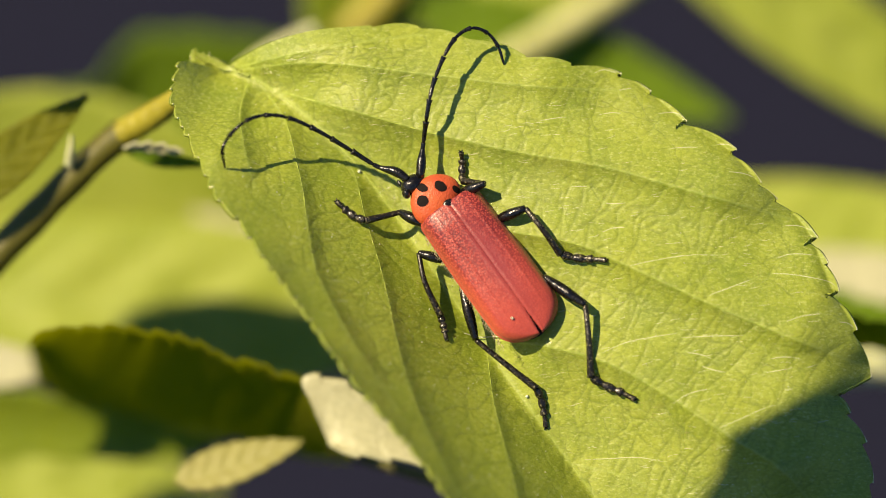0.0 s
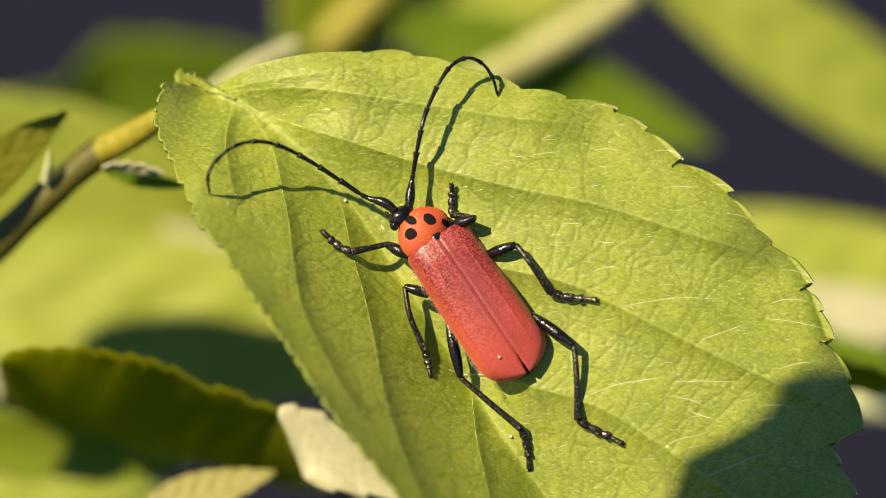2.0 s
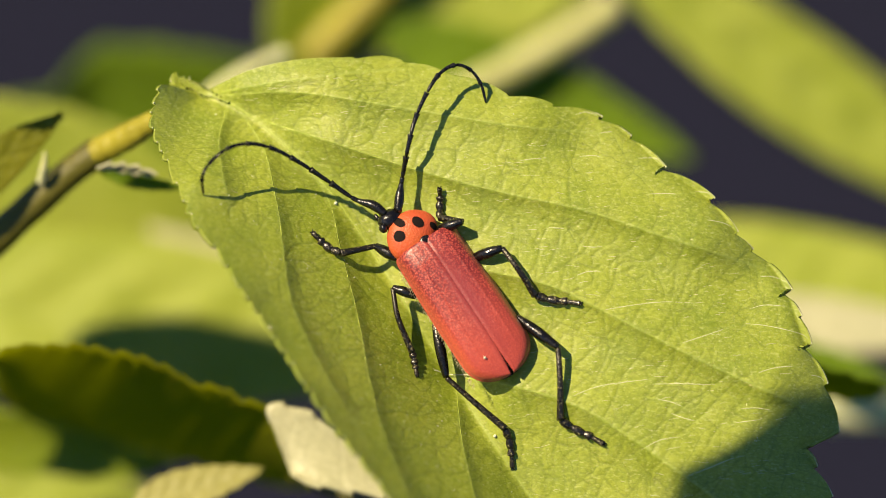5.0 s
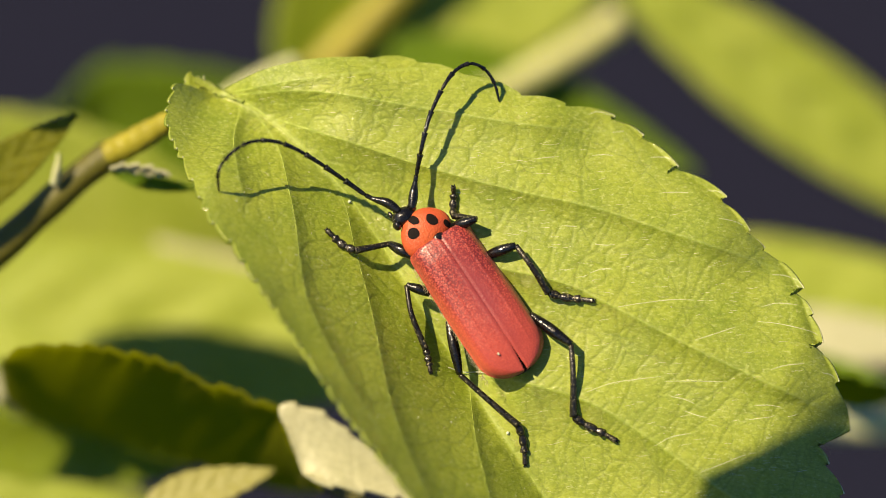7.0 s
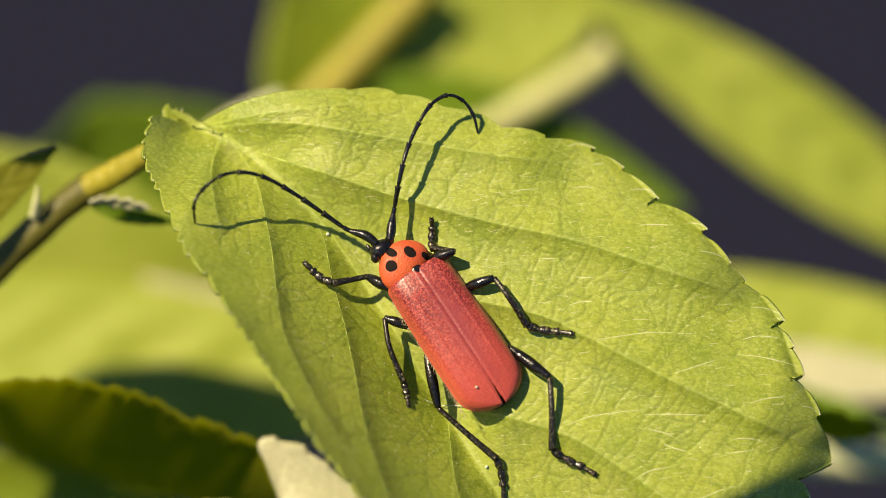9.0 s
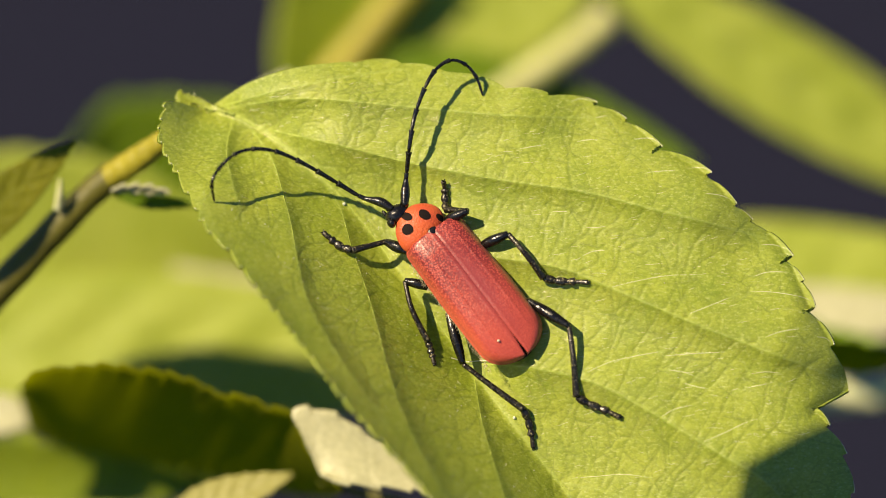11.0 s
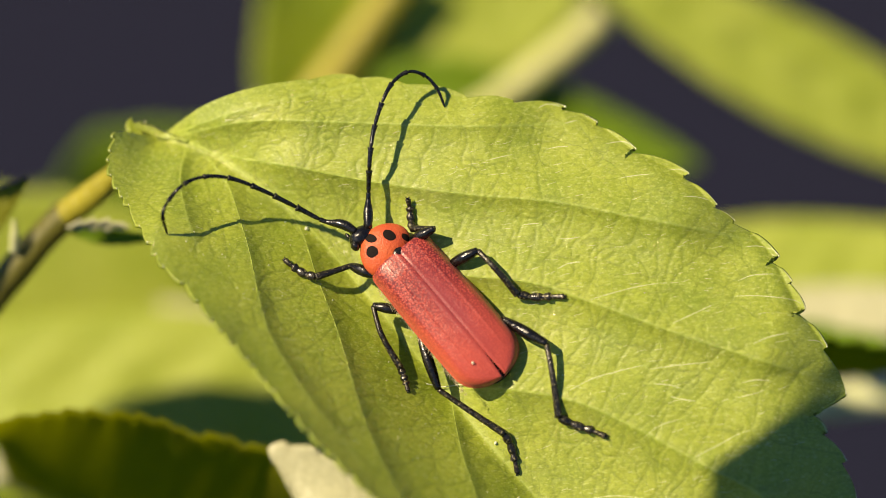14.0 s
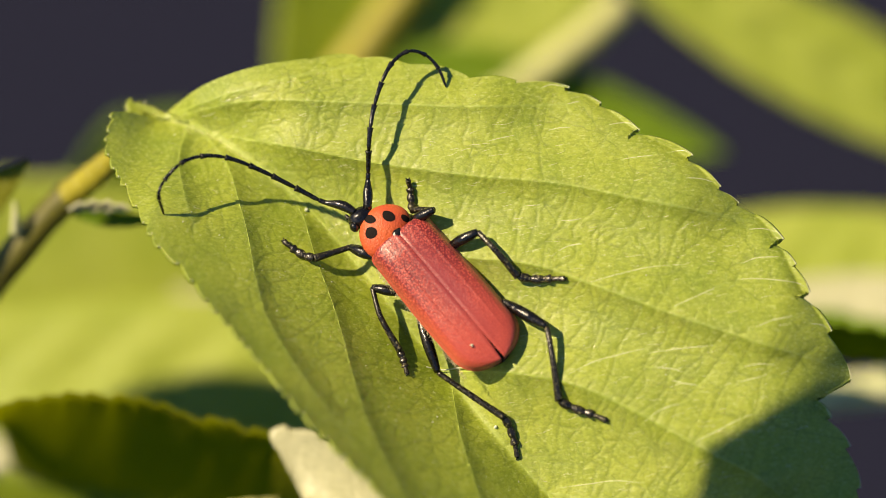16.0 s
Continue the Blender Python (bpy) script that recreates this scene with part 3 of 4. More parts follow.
stem([(-420, 900, -14), (-120, 570, -13), (60, 385, -12), (160, 285, -11), (222, 232, -10.2)], [1.5, 1.4, 1.25, 1.1], STEM_SHADED, "olive-brown stem with its shade put into the colour")
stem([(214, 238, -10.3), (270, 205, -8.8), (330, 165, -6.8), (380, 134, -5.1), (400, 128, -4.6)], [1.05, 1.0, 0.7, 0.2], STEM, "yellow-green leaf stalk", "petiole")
root_top = at(-420, 900, -17.5)
root_foot = HUB.inverted() @ Vector(((HUB @ root_top).x - 0.03, (HUB @ root_top).y + 0.05, 0.0))
trunk = bmesh.new()
trunk_line = spline([tuple(root_foot), tuple(root_foot.lerp(root_top, 0.55) + Vector((-0.012, 0.01, -0.01))), tuple(root_top)], 50)
tube(trunk, trunk_line.tolist(), [0.0042 - 0.0027 * k / 49 for k in range(50)], 14)
part("stem", trunk, STEM_SHADED, shrub, "long woody stem that rises from the ground")
# small leaves and stipules on the stem
far_leaf((-110, 380, -9), (153, 172, -9.5), 54, 4, LEAF_YOUNG, "small upright young leaf beside the stem", 0.03, 0.05, 16, 4, 2)
far_leaf((218, 262, -10.5), (372, 292, -9.5), 18, 45, LEAF_GREEN, "narrow dark green leaf below the stalk", 0.05, 0.3, 30, 2, 3)
# added cream strip in place of the white glint along the upper edge
blade([(218, 262), (245, 255), (285, 257), (325, 269)], [(218, 262), (255, 265), (292, 270), (325, 269)], -10, -10.5, LEAF_PALE, "pale strip that stands for the glint on the narrow leaf's edge")
stem([(122, 292, -10), (125, 268, -9.4), (126, 240, -9)], [0.34, 0.32, 0.14], STEM_PALE, "pale stipule on the stem", "stipule")
stem([(374, 128, -5), (372, 108, -4.4), (370, 92, -4)], [0.16, 0.12, 0.03], STEM_PALE, "pale stipule at the leaf base", "stipule")

# leaves behind and below
far_leaf((-330, 520, -36), (900, 570, -36), 190, -12, LEAF_FAR, "bright sunlit yellow-green leaf", 0.01, 0.05, 34, 6, 4, widest=0.5)
blade([(-260, 240), (-60, 172), (60, 158), (170, 170), (290, 205), (430, 290), (600, 400)],
      [(-260, 240), (-60, 430), (120, 460), (300, 470), (450, 450), (600, 400)], -50, -54, LEAF_FAR, "yellow-green leaf behind the stem")
blade([(-300, 290), (-120, 212), (0, 186), (110, 166), (180, 142), (212, 94), (255, 62), (330, 58), (430, 66), (560, 88), (720, 150)],
      [(-300, 290), (-60, 320), (150, 335), (400, 335), (600, 250), (720, 150)], -68, -74, LEAF_GREEN, "blurred deep green leaf")
far_leaf((340, 378, -42), (540, 408, -42), 30, -10, LEAF_PALE, "small pale leaf behind the stalk", 0.0, 0.05, 34, 4, 24)
blade([(622, 815), (580, 765), (552, 715), (540, 672), (490, 660), (455, 641), (400, 634), (365, 613), (300, 590), (255, 585), (205, 577), (155, 579), (105, 582), (70, 590), (52, 606)],
      [(622, 815), (575, 812), (535, 806), (500, 800), (470, 790), (430, 778), (385, 768), (345, 758), (290, 744), (245, 733), (195, 722), (145, 710), (100, 695), (68, 668), (52, 606)],
      -12, -30, LEAF_THIN, "shaded olive leaf seen against the light")
# added dark strip in place of the olive leaf's thin shaded edge
stem([(585, 792, -15), (640, 812, -14.5), (720, 834, -14), (820, 868, -13)], [0.3, 0.42, 0.45, 0.4], STEM_SHADED, "thin dark strip added for the shaded olive leaf edge under the pale leaf", "edge_strip")
blade([(586, 790), (552, 715), (534, 674), (556, 664), (610, 676), (650, 702), (700, 735), (800, 800), (880, 860)],
      [(586, 790), (620, 806), (690, 816), (760, 824), (880, 860)], -10, -9, LEAF_PALE, "pale cream leaf beside the olive leaf")
# added leaf; its dull colour stands for shade on the low leaf
blade([(-120, 688), (40, 694), (160, 712), (300, 742), (410, 778)],
      [(-120, 688), (-60, 800), (100, 810), (300, 812), (410, 778)], -31, -33, LEAF_MID, "dull green leaf added for the shaded top of the low leaf")
far_leaf((-120, 645, -25), (110, 650, -25), 48, -15, LEAF_PALE, "small pale leaf below the stem", 0.0, 0.05, 34, 6, 22)
far_leaf((-420, 830, -40), (400, 860, -40), 120, -5, LEAF_FAR, "bright leaf low in the shrub", 0.0, 0.1, 34, 6, 8)
blade([(590, -300), (560, -150), (538, -40), (536, 30), (560, 80), (620, 120)], [(590, -300), (660, -300), (760, -150), (740, 20), (690, 90), (620, 120)], -57, -60, LEAF_MID, "blurred olive-green leaf behind")
far_leaf((1120, -150, -48), (600, 45, -46), 132, 0, LEAF_FAR, "blurred bright leaf behind", 0.0, 0.1, 34, 6, 17)
far_leaf((740, 10, -44), (1295, 212, -44), 90, 12, LEAF_GREEN, "blurred green leaf behind", 0.0, 0.1, 34, 6, 18)
far_leaf((1075, -185, -46), (1850, 300, -50), 112, -4, LEAF_FAR, "large blurred yellow-green leaf behind", 0.0, 0.06, 34, 6, 10, widest=0.55)
far_leaf((1100, 405, -42), (1900, 430, -43), 122, -22, LEAF_FAR, "blurred bright leaf behind the tip", 0.0, 0.1, 34, 6, 11)
# added cream sheet: the glare on the bright leaf above, as colour
far_leaf((1300, 490, -38), (1800, 500, -38), 70, -32, LEAF_PALE, "pale sheet for the glare on the leaf behind the tip", 0.0, 0.05, 34, 6, 19)
blade([(1425, 512), (1480, 512), (1525, 528), (1575, 540), (1625, 566), (1690, 604)],
      [(1425, 512), (1480, 556), (1540, 574), (1610, 586), (1690, 604)], -36, -35, LEAF_GREEN, "small curled green leaf near the tip")
blade([(1430, 530), (1490, 556), (1550, 570), (1640, 592)],
      [(1430, 530), (1470, 592), (1530, 614), (1600, 616), (1640, 592)], -18, -22, LEAF_THIN, "shaded underside of a small leaf")
stem([(1150, -60, -42), (1080, -5, -42), (960, 70, -42), (840, 140, -42), (700, 240, -45)], [1.3, 1.2, 1.2, 1.2], STEM_TAN, "pale tan stem out of focus")
stem([(820, -170, -45), (720, -50, -45), (610, 70, -45)], [1.6, 1.5, 1.4], STEM, "yellow-green stem behind the leaf")
stem([(370, 190, -24), (440, 122, -25), (500, 82, -26), (556, 52, -27)], [0.7, 0.75, 0.75, 0.6], STEM_PALE, "pale stem behind the leaf base")
far_leaf((310, 852, -12), (535, 782, -12), 40, -10, LEAF_YELLOW, "small pale yellow leaf low in the shrub", 0.0, 0.05, 34, 3, 23)
stem([(1350, 655, -34), (1500, 648, -34), (1760, 640, -34)], [1.3, 1.35, 1.3], STEM_PALE, "pale stem behind the leaf tip")

# ---- beetle ----
BODY_O = at(790, 363, 0.5)
BX = Vector((0.588, -0.809, 0.11)).normalized()
BZ = Vector((0.13, 0.085, 1.0))
BZ = (BZ - BX * BZ.dot(BX)).normalized()
BY = BZ.cross(BX)


def body(x, y, z):
    """Millimetres along the body to the rear, to its left and up, in the plan's frame."""
    return BODY_O + (BX * x + BY * y + BZ * z) * MM


def loft(rings, close=True):
    bm = bmesh.new()
    vs = [[bm.verts.new(p) for p in r] for r in rings]
    m = len(vs[0])
    for a, b in zip(vs, vs[1:]):
        for j in range(m if close else m - 1):
            bm.faces.new((a[j], a[(j + 1) % m], b[(j + 1) % m], b[j]))
    if close:
        bm.faces.new(vs[0][::-1])
        bm.faces.new(vs[-1])
    bmesh.ops.recalc_face_normals(bm, faces=bm.faces)
    return bm


def elytron(side):
    """One wing case: a thick curved shell from the seam to the outer rim."""
    outer, inner = [], []
    n, m = 90, 64
    length = 11.75
    for k in range(n + 1):
        s = k / n
        x = length * s
        hw = 2.48 + 0.10 * math.sin(math.pi * s) ** 2 + 0.16 * s
        front = min(1, s / 0.05)
        hw *= 0.80 + 0.20 * math.sqrt(max(0, 1 - (1 - front) ** 2))
        tail = max(0, (s - 0.80) / 0.20)
        hw *= math.sqrt(max(0.0, 1 - (tail ** 2.3)))
        hw = max(hw, 0.06)
        top = 1.45 * (1 - 0.45 * max(0, (s - 0.6) / 0.4) ** 2) * (0.82 + 0.18 * min(1, s / 0.12))
        seam = 0.0 if s < 0.78 else 0.15 * ((s - 0.78) / 0.22) ** 1.6
        row_o, row_i = [], []
        for j in range(m + 1):
            w = j / m
            y = seam + (hw - seam) * math.sin(w * math.pi / 2) if hw > seam else seam
            drop = (1 - math.cos(w * math.pi / 2)) ** 1.45
            z = top * (1 - drop) - 0.12 * drop
            ridge = math.sin(math.pi * min(1.0, s * 1.12)) ** 0.6
            z += ridge * (0.045 * math.exp(-((w - 0.36) / 0.03) ** 2) + 0.02 * math.exp(-((w - 0.58) / 0.03) ** 2))
            z += 0.02 * math.exp(-((w - 0.06) / 0.03) ** 2) - 0.03 * math.exp(-(w / 0.025) ** 2)
            rim = max(0, (w - 0.92) / 0.08)
            y += 0.10 * rim
            z += 0.06 * rim
            row_o.append(body(x, side * y, z))
            row_i.append(body(x + (-0.02 if k == n else 0), side * max(y - 0.12, seam), z - 0.16))
        outer.append(row_o)
        inner.append(row_i)
    rings = [o + i[::-1] for o, i in zip(outer, inner)]
    return loft(rings)


for side in (1, -1):
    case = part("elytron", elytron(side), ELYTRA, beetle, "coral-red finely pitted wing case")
    tone, pitted = [], []
    for w in case.data.vertices:
        p = (w.co - BODY_O) / MM
        x, y = p.dot(BX), p.dot(BY)
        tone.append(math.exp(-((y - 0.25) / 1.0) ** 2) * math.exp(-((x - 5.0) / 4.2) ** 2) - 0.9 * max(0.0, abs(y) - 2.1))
        pitted.append(1.0 - 0.8 * min(1.0, max(0.0, (x - 3.0) / 6.5)))
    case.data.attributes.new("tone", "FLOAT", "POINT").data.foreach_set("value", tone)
    case.data.attributes.new("pitted", "FLOAT", "POINT").data.foreach_set("value", pitted)


hairs = bmesh.new()
for _ in range(190):
    x = rng.uniform(1.0, 11.0)
    root = body(x, -2.62 - 0.16 * x / 11.75 + rng.uniform(0, 0.1), -0.12 + rng.uniform(-0.1, 0.05))
    way = (BX * rng.uniform(-0.2, 0.8) - BY * rng.uniform(0.5, 1.0) + BZ * rng.uniform(-0.5, 0.3)).normalized()
    size = rng.uniform(0.15, 0.42) * MM
    tube(hairs, [root, root + way * size * 0.5, root + way * size + BX * size * 0.3], [0.000013, 0.00001, 0.000004], 4)
HAIR = simple("hair_pale", (0.62, 0.55, 0.34), 0.4, 3000)
tagged(part("hair_fringe", hairs, HAIR, beetle, "short pale hairs along the rim of the wing case"), kind="stuff")


def ellipsoid(center, axes, n=24, m=16, power=1.0):
    """A closed rounded body in the beetle's frame."""
    bm = bmesh.new()
    cx, cy, cz = center
    ax, ay, az = axes
    rows = []
    for i in range(1, m):
        t = math.pi * i / m
        rows.append([bm.verts.new(body(cx - ax * math.cos(t), cy + ay * math.sin(t) ** power * math.cos(f), cz + az * math.sin(t) ** power * math.sin(f)))
                     for f in (2 * math.pi * j / n for j in range(n))])
    a, b = bm.verts.new(body(cx - ax, cy, cz)), bm.verts.new(body(cx + ax, cy, cz))
    for r, q in zip(rows, rows[1:]):
        for j in range(n):
            bm.faces.new((r[j], r[(j + 1) % n], q[(j + 1) % n], q[j]))
    for j in range(n):
        bm.faces.new((a, rows[0][(j + 1) % n], rows[0][j]))
        bm.faces.new((b, rows[-1][j], rows[-1][(j + 1) % n]))
    bmesh.ops.recalc_face_normals(bm, faces=bm.faces)
    return bm


part("abdomen", ellipsoid((5.6, 0, -0.45), (6.2, 2.15, 0.85), 28, 20, 0.7), BLACK, beetle, "black underside of the body")
PC, PA = (-0.93, -0.46, -0.05), (1.60, 2.06, 1.04)
PTURN = radians(17)


def pron(x, y, z):
    """Millimetres from the pronotum's middle, which is turned a little against the body."""
    c, q = math.cos(PTURN), math.sin(PTURN)
    return body(PC[0] + c * x - q * y, PC[1] + q * x + c * y, PC[2] + z)


def pron_top(x, y):
    k = max(0.0, 1 - (x / PA[0]) ** 2)
    w = k ** 0.42 * (1 + 0.17 * x / PA[0])
    q = max(0.0, 1 - abs(y / (PA[1] * w)) ** 2.2) if w > 0 else 0
    return PA[2] * k ** 0.42 * q ** 0.5


def pronotum_mesh():
    rings = []
    for i in range(25):
        x = -PA[0] * math.cos(math.pi * (0.02 + 0.96 * i / 24))
        k = max(0.0, 1 - (x / PA[0]) ** 2)
        w = PA[1] * k ** 0.42 * (1 + 0.17 * x / PA[0])
        ring = []
        for j in range(40):
            f = 2 * math.pi * j / 40
            y = w * math.copysign(abs(math.cos(f)) ** 0.92, math.cos(f))
            ring.append(pron(x, y, pron_top(x, y) if math.sin(f) >= 0 else -0.75 * pron_top(x, y)))
        rings.append(ring)
    return loft(rings)


pronotum = part("pronotum", pronotum_mesh(), PRONOTUM, beetle, "orange-red pronotum with black spots")


def spot(x, y, rx, ry):
    """A black spot that follows the curve of the pronotum."""
    bm = bmesh.new()
    c, q = math.cos(PTURN), math.sin(PTURN)
    dx, dy = x - PC[0], y - PC[1]
    x, y = c * dx + q * dy, -q * dx + c * dy

    def on(px, py):
        return pron(px, py, pron_top(px, py) + 0.02)
    mid = bm.verts.new(on(x, y))
    last = None
    for r in (0.35, 0.7, 1.0):
        ring = [bm.verts.new(on(x + rx * r * math.cos(a) * (1 + 0.06 * math.sin(3 * a)), y + ry * r * math.sin(a))) for a in (2 * math.pi * j / 18 for j in range(18))]
        for j in range(18):
            if last:
                bm.faces.new((last[j], ring[j], ring[(j + 1) % 18], last[(j + 1) % 18]))
            else:
                bm.faces.new((mid, ring[j], ring[(j + 1) % 18]))
        last = ring
    bmesh.ops.recalc_face_normals(bm, faces=bm.faces)
    part("spot", bm, SPOT, pronotum)


spot(-1.14, -1.40, 0.43, 0.43)
spot(-2.00, -0.82, 0.46, 0.32)
spot(-1.28, 0.32, 0.50, 0.38)
spot(-0.45, 1.18, 0.36, 0.24)
part("scutellum", ellipsoid((0.20, 0.0, 1.12), (0.40, 0.50, 0.13), 16, 10), BLACK, beetle, "small glossy black scutellum")
head = part("head", ellipsoid((-2.66, -1.12, -0.15), (0.72, 0.95, 0.75), 24, 14), BLACK, beetle, "small black head")
for x, y in ((-2.35, -1.95), (-2.95, -0.25)):
    part("eye", ellipsoid((x, y, 0.1), (0.38, 0.30, 0.5), 14, 10), BLACK, head)
for x, y in ((-3.25, -1.75), (-3.35, -1.35)):
    part("mandible", ellipsoid((x, y, -0.7), (0.4, 0.16, 0.2), 12, 8), BLACK, head)


def antenna(points, label):
    """A jointed antenna: a thick first joint, then segments with swollen ends."""
    root = tagged(new("antenna"), label)
    root.parent = beetle
    line = spline([tuple(at(*p)) for p in points], 400)
    cuts = np.r_[0, np.cumsum([1.5, 0.3, 1.25, 1.2, 1.2, 1.2, 1.15, 1.1, 1.05, 1.0, 1.0])]
    cuts = (cuts / cuts[-1] * 399).astype(int)
    for k, (a, b) in enumerate(zip(cuts, cuts[1:])):
        pts = line[a:b + 1][::2] if b - a > 8 else line[a:b + 1]
        m = len(pts)
        r0 = 0.215 - 0.0085 * k
        rad = []
        for j in range(m):
            s = j / (m - 1)
            if k == 0:
                r = 0.15 + 0.21 * math.sin(math.pi * min(1, s * 0.75 + 0.2)) ** 1.5
            elif k == 1:
                r = 0.17
            else:
                r = r0 * (0.82 + 0.08 * s + 0.40 * s ** 6)
                r *= 0.68 + 0.32 * min(1, s * 6)
                if k == 10:
                    r *= 1 - 0.75 * s ** 4
            rad.append(r * MM)
        part("segment", tube(bmesh.new(), pts.tolist(), rad, 10), BLACK, root)


antenna([(722, 318, 0.6), (700, 304, 0.4), (668, 295, 0.1), (630, 272, 0.3), (570, 236, 1.5), (520, 212, 2.5), (478, 204, 3.1), (440, 212, 4.0), (410, 236, 4.2), (394, 264, 4.5),
         (398, 298, height(398, 298) + 0.1)], "long black jointed antenna curved forward")
antenna([(744, 312, 0.5), (746, 285, 0.3), (749, 255, 0.3), (757, 195, 1.25), (768, 145, 1.2), (790, 92, 1.3), (812, 62, 0.65), (838, 50, 0.3), (864, 60, -0.35), (882, 84, -0.8),
         (892, 115, height(885, 112) + 0.12)], "long black jointed antenna curved upward")


def leg(hip, knee, ankle, toe, thick, mids=()):
    """A leg: thickened femur, slim tibia, and a tarsus of beaded joints with a claw."""
    root = tagged(new("leg"), "black jointed leg")
    root.parent = beetle
    fem = spline([tuple(at(*hip)), tuple((at(*hip) + at(*knee)) / 2 + Vector((0, 0, 0.0002))), tuple(at(*knee))], 20)
    part("femur", tube(bmesh.new(), fem.tolist(), [MM * thick * (0.62 + 0.42 * math.sin(math.pi * k / 19)) for k in range(20)], 12), BLACK, root)
    tib = spline([tuple(at(*p)) for p in (knee, *mids, ankle)], 24)
    part("tibia", tube(bmesh.new(), tib.tolist(), [MM * thick * (0.50 + 0.22 * (k / 23) ** 2 + 0.03 * (k % 2)) for k in range(24)], 10), DUSTY, root)
    tar = spline([tuple(at(*p)) for p in (ankle, *toe)], 41)
    rad = []
    for k in range(41):
        f = (k / 40 * 3.6) % 1.0
        r = 0.46 + 0.36 * math.sin(math.pi * f) ** 0.7 if k < 29 else 0.40 + 0.14 * ((k - 29) / 11)
        rad.append(MM * thick * r)
    tarsus = part("tarsus", tube(bmesh.new(), tar.tolist(), rad, 10, 0.7), DUSTY, root, "dusty black beaded foot")
    end, d = Vector(tar[-1]), Vector(tar[-1] - tar[-4]).normalized()
    for s in (1, -1):
        sd = d.cross(Vector((0, 0, 1))).normalized() * s
        pts = [end, end + d * 0.00014 + sd * 0.0001, end + d * 0.00022 + sd * 0.00016 - Vector((0, 0, 0.00012))]
        part("claw", tube(bmesh.new(), pts, [0.00007, 0.00005, 0.00001], 6), BLACK, root)


def foot(u, v, lift=0.2):
    return (u, v, height(u, v) + lift)


leg((752, 398, 0.3), foot(708, 376, 2.1), foot(646, 391, 0.9), (foot(625, 382, 0.35), foot(605, 366, 0.25), foot(596, 357, 0.2)), 0.40)
leg((815, 342, 0.3), foot(858, 325, 1.7), foot(819, 321, 0.7), (foot(818, 305, 0.35), foot(818, 285, 0.3), foot(816, 270, 0.5)), 0.38)
leg((790, 462, 0.2), foot(741, 448, 2.0), foot(780, 560, 0.5), (foot(785, 578, 0.3), foot(790, 600, 0.15)), 0.36, (foot(752, 500, 1.5),))
leg((878, 390, 0.55), foot(930, 369, 1.2), foot(992, 450, 0.5), (foot(1020, 457, 0.25), foot(1048, 459, 0.2), foot(1072, 461, 0.15)), 0.40, (foot(962, 408, 0.95),))
leg((818, 508, 0.3), foot(842, 602, 1.7), foot(950, 688, 0.6), (foot(960, 715, 0.3), foot(966, 756, 0.15)), 0.38, (foot(895, 645, 1.3),))
leg((962, 490, 0.8), foot(1036, 540, 1.25), foot(1046, 668, 0.5), (foot(1070, 682, 0.25), foot(1100, 695, 0.2), foot(1124, 707, 0.15)), 0.40, (foot(1042, 600, 0.7),))


# ---- dust on the leaf ----
def grains(name, spots, material, label, category):
    bm = bmesh.new()
    for p, r in spots:
        m = Matrix.Translation(p) @ Matrix.Diagonal((r, r * rng.uniform(0.6, 1.0), r * 0.8, 1))
        bmesh.ops.create_icosphere(bm, subdivisions=1, radius=1.0, matrix=m)
    me = bpy.data.meshes.new(name)
    bm.to_mesh(me)
    bm.free()
    me.materials.append(material)
    ob = tagged(new(name, me), label, category, kind="stuff")
    ob.matrix_world = HUB
    return ob


dust_uv = []
for _ in range(150):
    k = int(rng.uniform(20, 380))
    u, v = MIDRIB[k] + np.array([-1, 0.25]) * rng.uniform(10, 190)
    dust_uv.append((u, v))
for _ in range(40):
    k = int(rng.uniform(40, 380))
    u, v = MIDRIB[k] + np.array([1, -0.25]) * rng.uniform(10, 420)
    dust_uv.append((u, v))
left_line = spline(LEFT_EDGE, 300)
keep = [(u, v) for u, v in dust_uv if u > np.interp(v, left_line[60:, 1], left_line[60:, 0]) + 14 and v > 130]
dust_h = heights(np.array(keep))[0]
grains("pollen_dust", [(at(u, v, h + 0.02), rng.uniform(0.02, 0.055) * MM) for (u, v), h in zip(keep, dust_h)], POLLEN, "scattered pale pollen grains on the leaf", "dust")
for u, v in ((933, 702), (636, 304)):
    g = bmesh.new()
    bmesh.ops.create_icosphere(g, subdivisions=2, radius=0.13 * MM)
    for w in g.verts:
        w.co *= 1 + 0.18 * noise.noise(w.co * 9000)
    me = bpy.data.meshes.new("pollen_grain")
    g.to_mesh(me)
    g.free()
    me.materials.append(POLLEN)
    grain = tagged(new("pollen_grain", me), "single pale pollen grain on the leaf", "pollen", "pollen grains")
    grain.matrix_world = HUB @ Matrix.Translation(at(u, v, height(u, v) + 0.1))


speck = bmesh.new()
bmesh.ops.create_icosphere(speck, subdivisions=2, radius=0.10 * MM)
me = bpy.data.meshes.new("pollen_grain")
speck.to_mesh(me)
speck.free()
me.materials.append(POLLEN)
grain = tagged(new("pollen_grain", me), "single pale pollen grain on the red wing case", "pollen", "pollen grains")
grain.matrix_world = HUB @ Matrix.Translation(body(9.74, -1.19, 1.30))

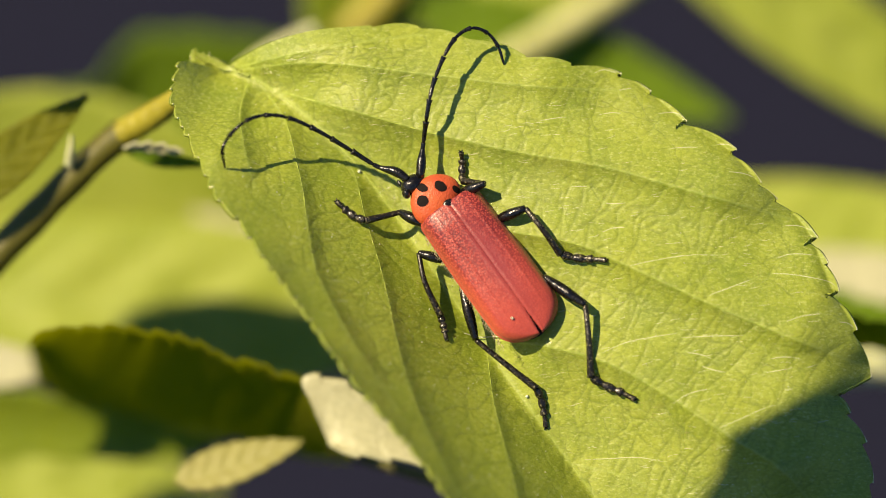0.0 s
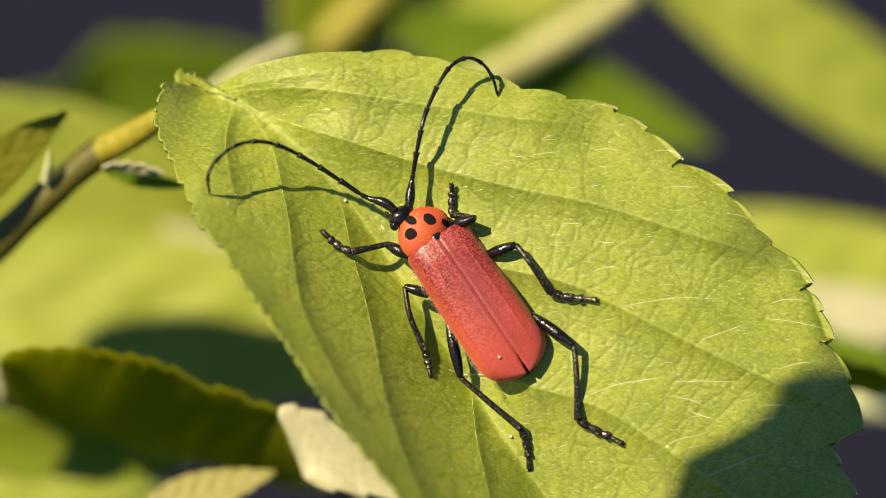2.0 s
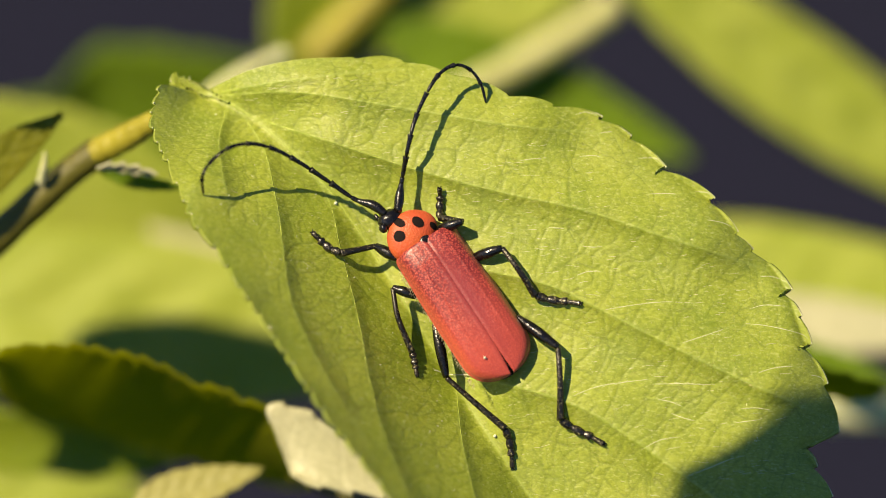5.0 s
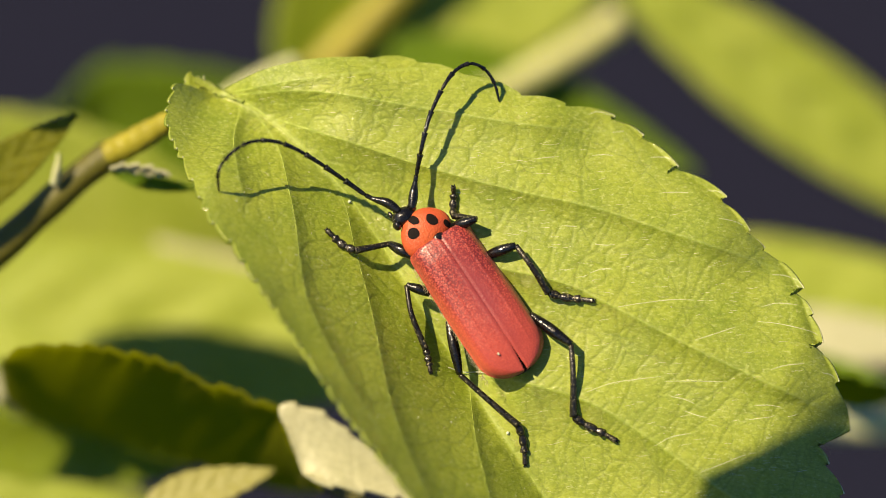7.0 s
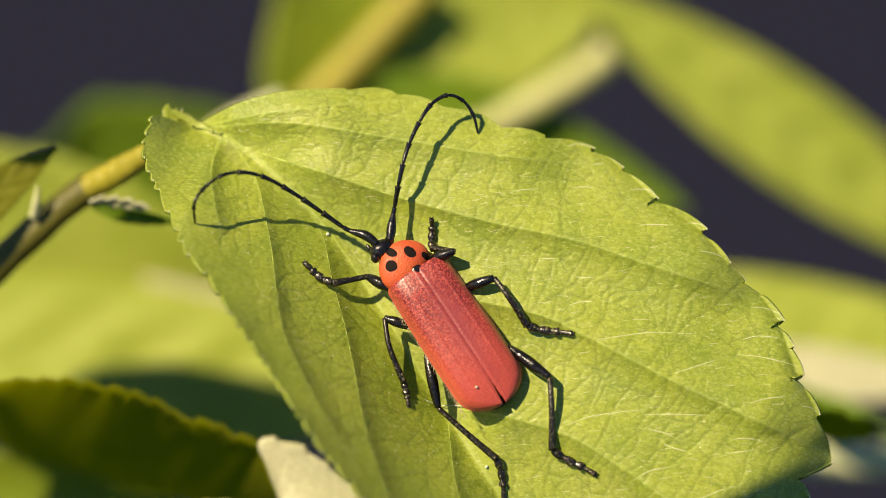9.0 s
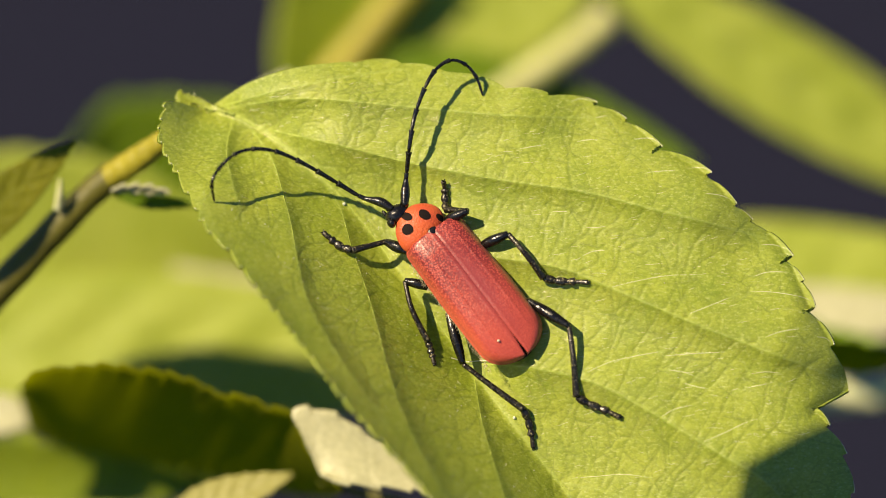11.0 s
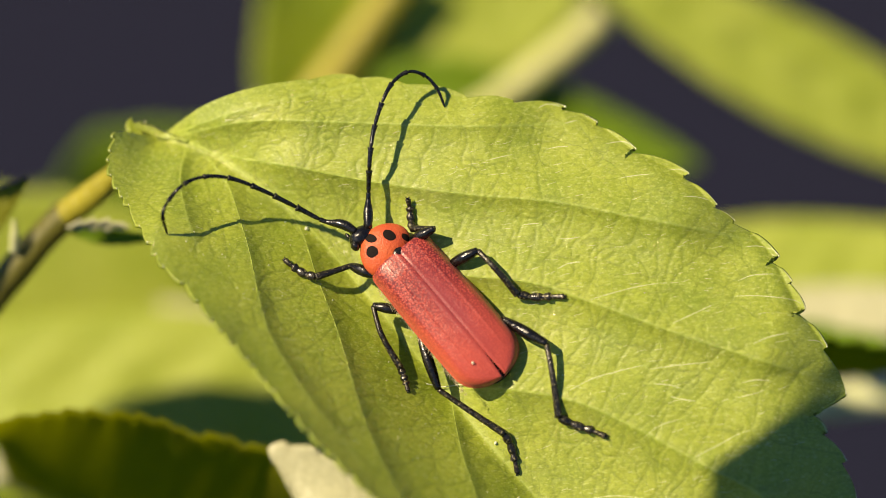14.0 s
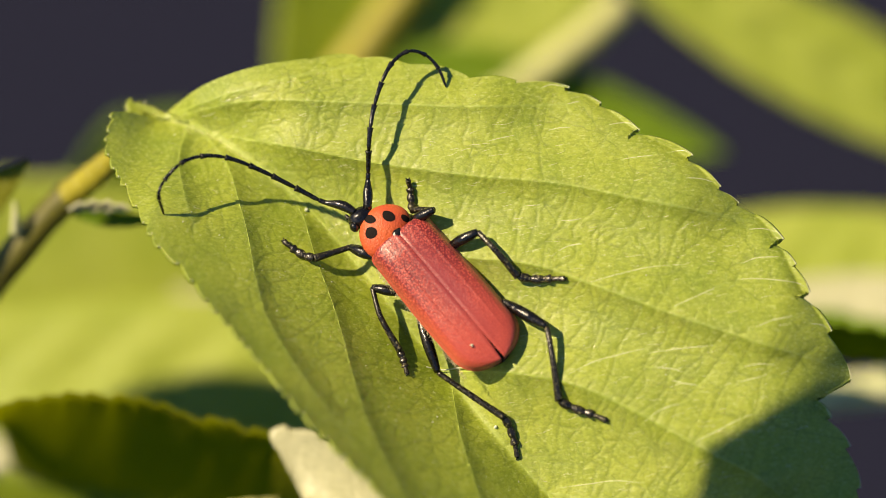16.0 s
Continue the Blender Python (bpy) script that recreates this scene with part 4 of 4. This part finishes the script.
fibre = bmesh.new()
line = spline([tuple(at(u, v, height(u, v) + h)) for u, v, h in ((822, 590, 0.35), (850, 597, 0.3), (880, 596, 0.3), (908, 602, 0.12))], 24)
tube(fibre, line.tolist(), [0.00004] * 24, 6)
me = bpy.data.meshes.new("plant_fibre")
fibre.to_mesh(me)
fibre.free()
me.materials.append(POLLEN)
strand = tagged(new("plant_fibre", me), "thin pale plant fibre lying across the leaf", "fibre")
strand.matrix_world = HUB


# ---- what moves: a leaf of the shrub near the sun that shades the tip ----
shade_leaf = far_leaf((784, 441, 0), (3384, 441, 0), 300, 0, LEAF_GLOSS, "leaf higher on the shrub that shades the leaf tip", 0.0, 0.0, 40, 4, 13)
SUN_PLAN = Vector((-0.565, 0.445, 0.695)).normalized()


def shade_pose(off, slant):
    """The leaf with its edge so many plan units beyond its mean line, seen along the sunlight."""
    a = radians(slant + 5)
    u, v = 1370 + math.sin(a) * (off + 262), 760 + math.cos(a) * (off + 262)
    return Matrix.Translation(at(u - 1092 * math.cos(a), v + 1092 * math.sin(a), 1.8) + SUN_PLAN * 0.14) @ pose(0, 0, 0, 0, 0, slant + 5)


# an unseen still leaf beside it, added to shade a lower leaf
still_shade = far_leaf((784, 441, 0), (1504, 441, 0), 100, 0, LEAF_GLOSS, "unseen leaf added higher on the shrub to shade a lower leaf", 0.0, 0.0, 60, 4, 21, widest=0.36)
still_shade.matrix_basis = Matrix.Translation(at(225, 606, -45) + SUN_PLAN * 0.08) @ pose(0, 0, 0, 0, 0, -5)


def motions():
    # seconds, how far the shade's edge lies from its mean line, and its slant in degrees
    sway = [(0.0, 2, 39), (0.5, 7, 42), (1.0, -22, 39), (1.5, -58, 36), (2.0, -74, 38), (2.5, -64, 37), (3.0, -104, 40), (3.5, -108, 41), (4.0, -78, 39), (5.2, -25, 40), (6.5, 20, 40), (7.0, -11, 39),
            (7.5, 5, 38), (8.0, -9, 36), (9.2, 8, 40), (10.5, 25, 46), (11.0, 66, 42), (11.5, 86, 46), (12.0, 40, 41), (12.5, 55, 40), (13.0, 13, 45), (13.5, 27, 44), (14.0, 12, 44), (14.5, -27, 38),
            (15.0, -4, 40), (15.5, 7, 42), (16.0, 3, 39)]
    walk(shade_leaf, [(t, shade_pose(off, slant)) for t, off, slant in sway])


motions()
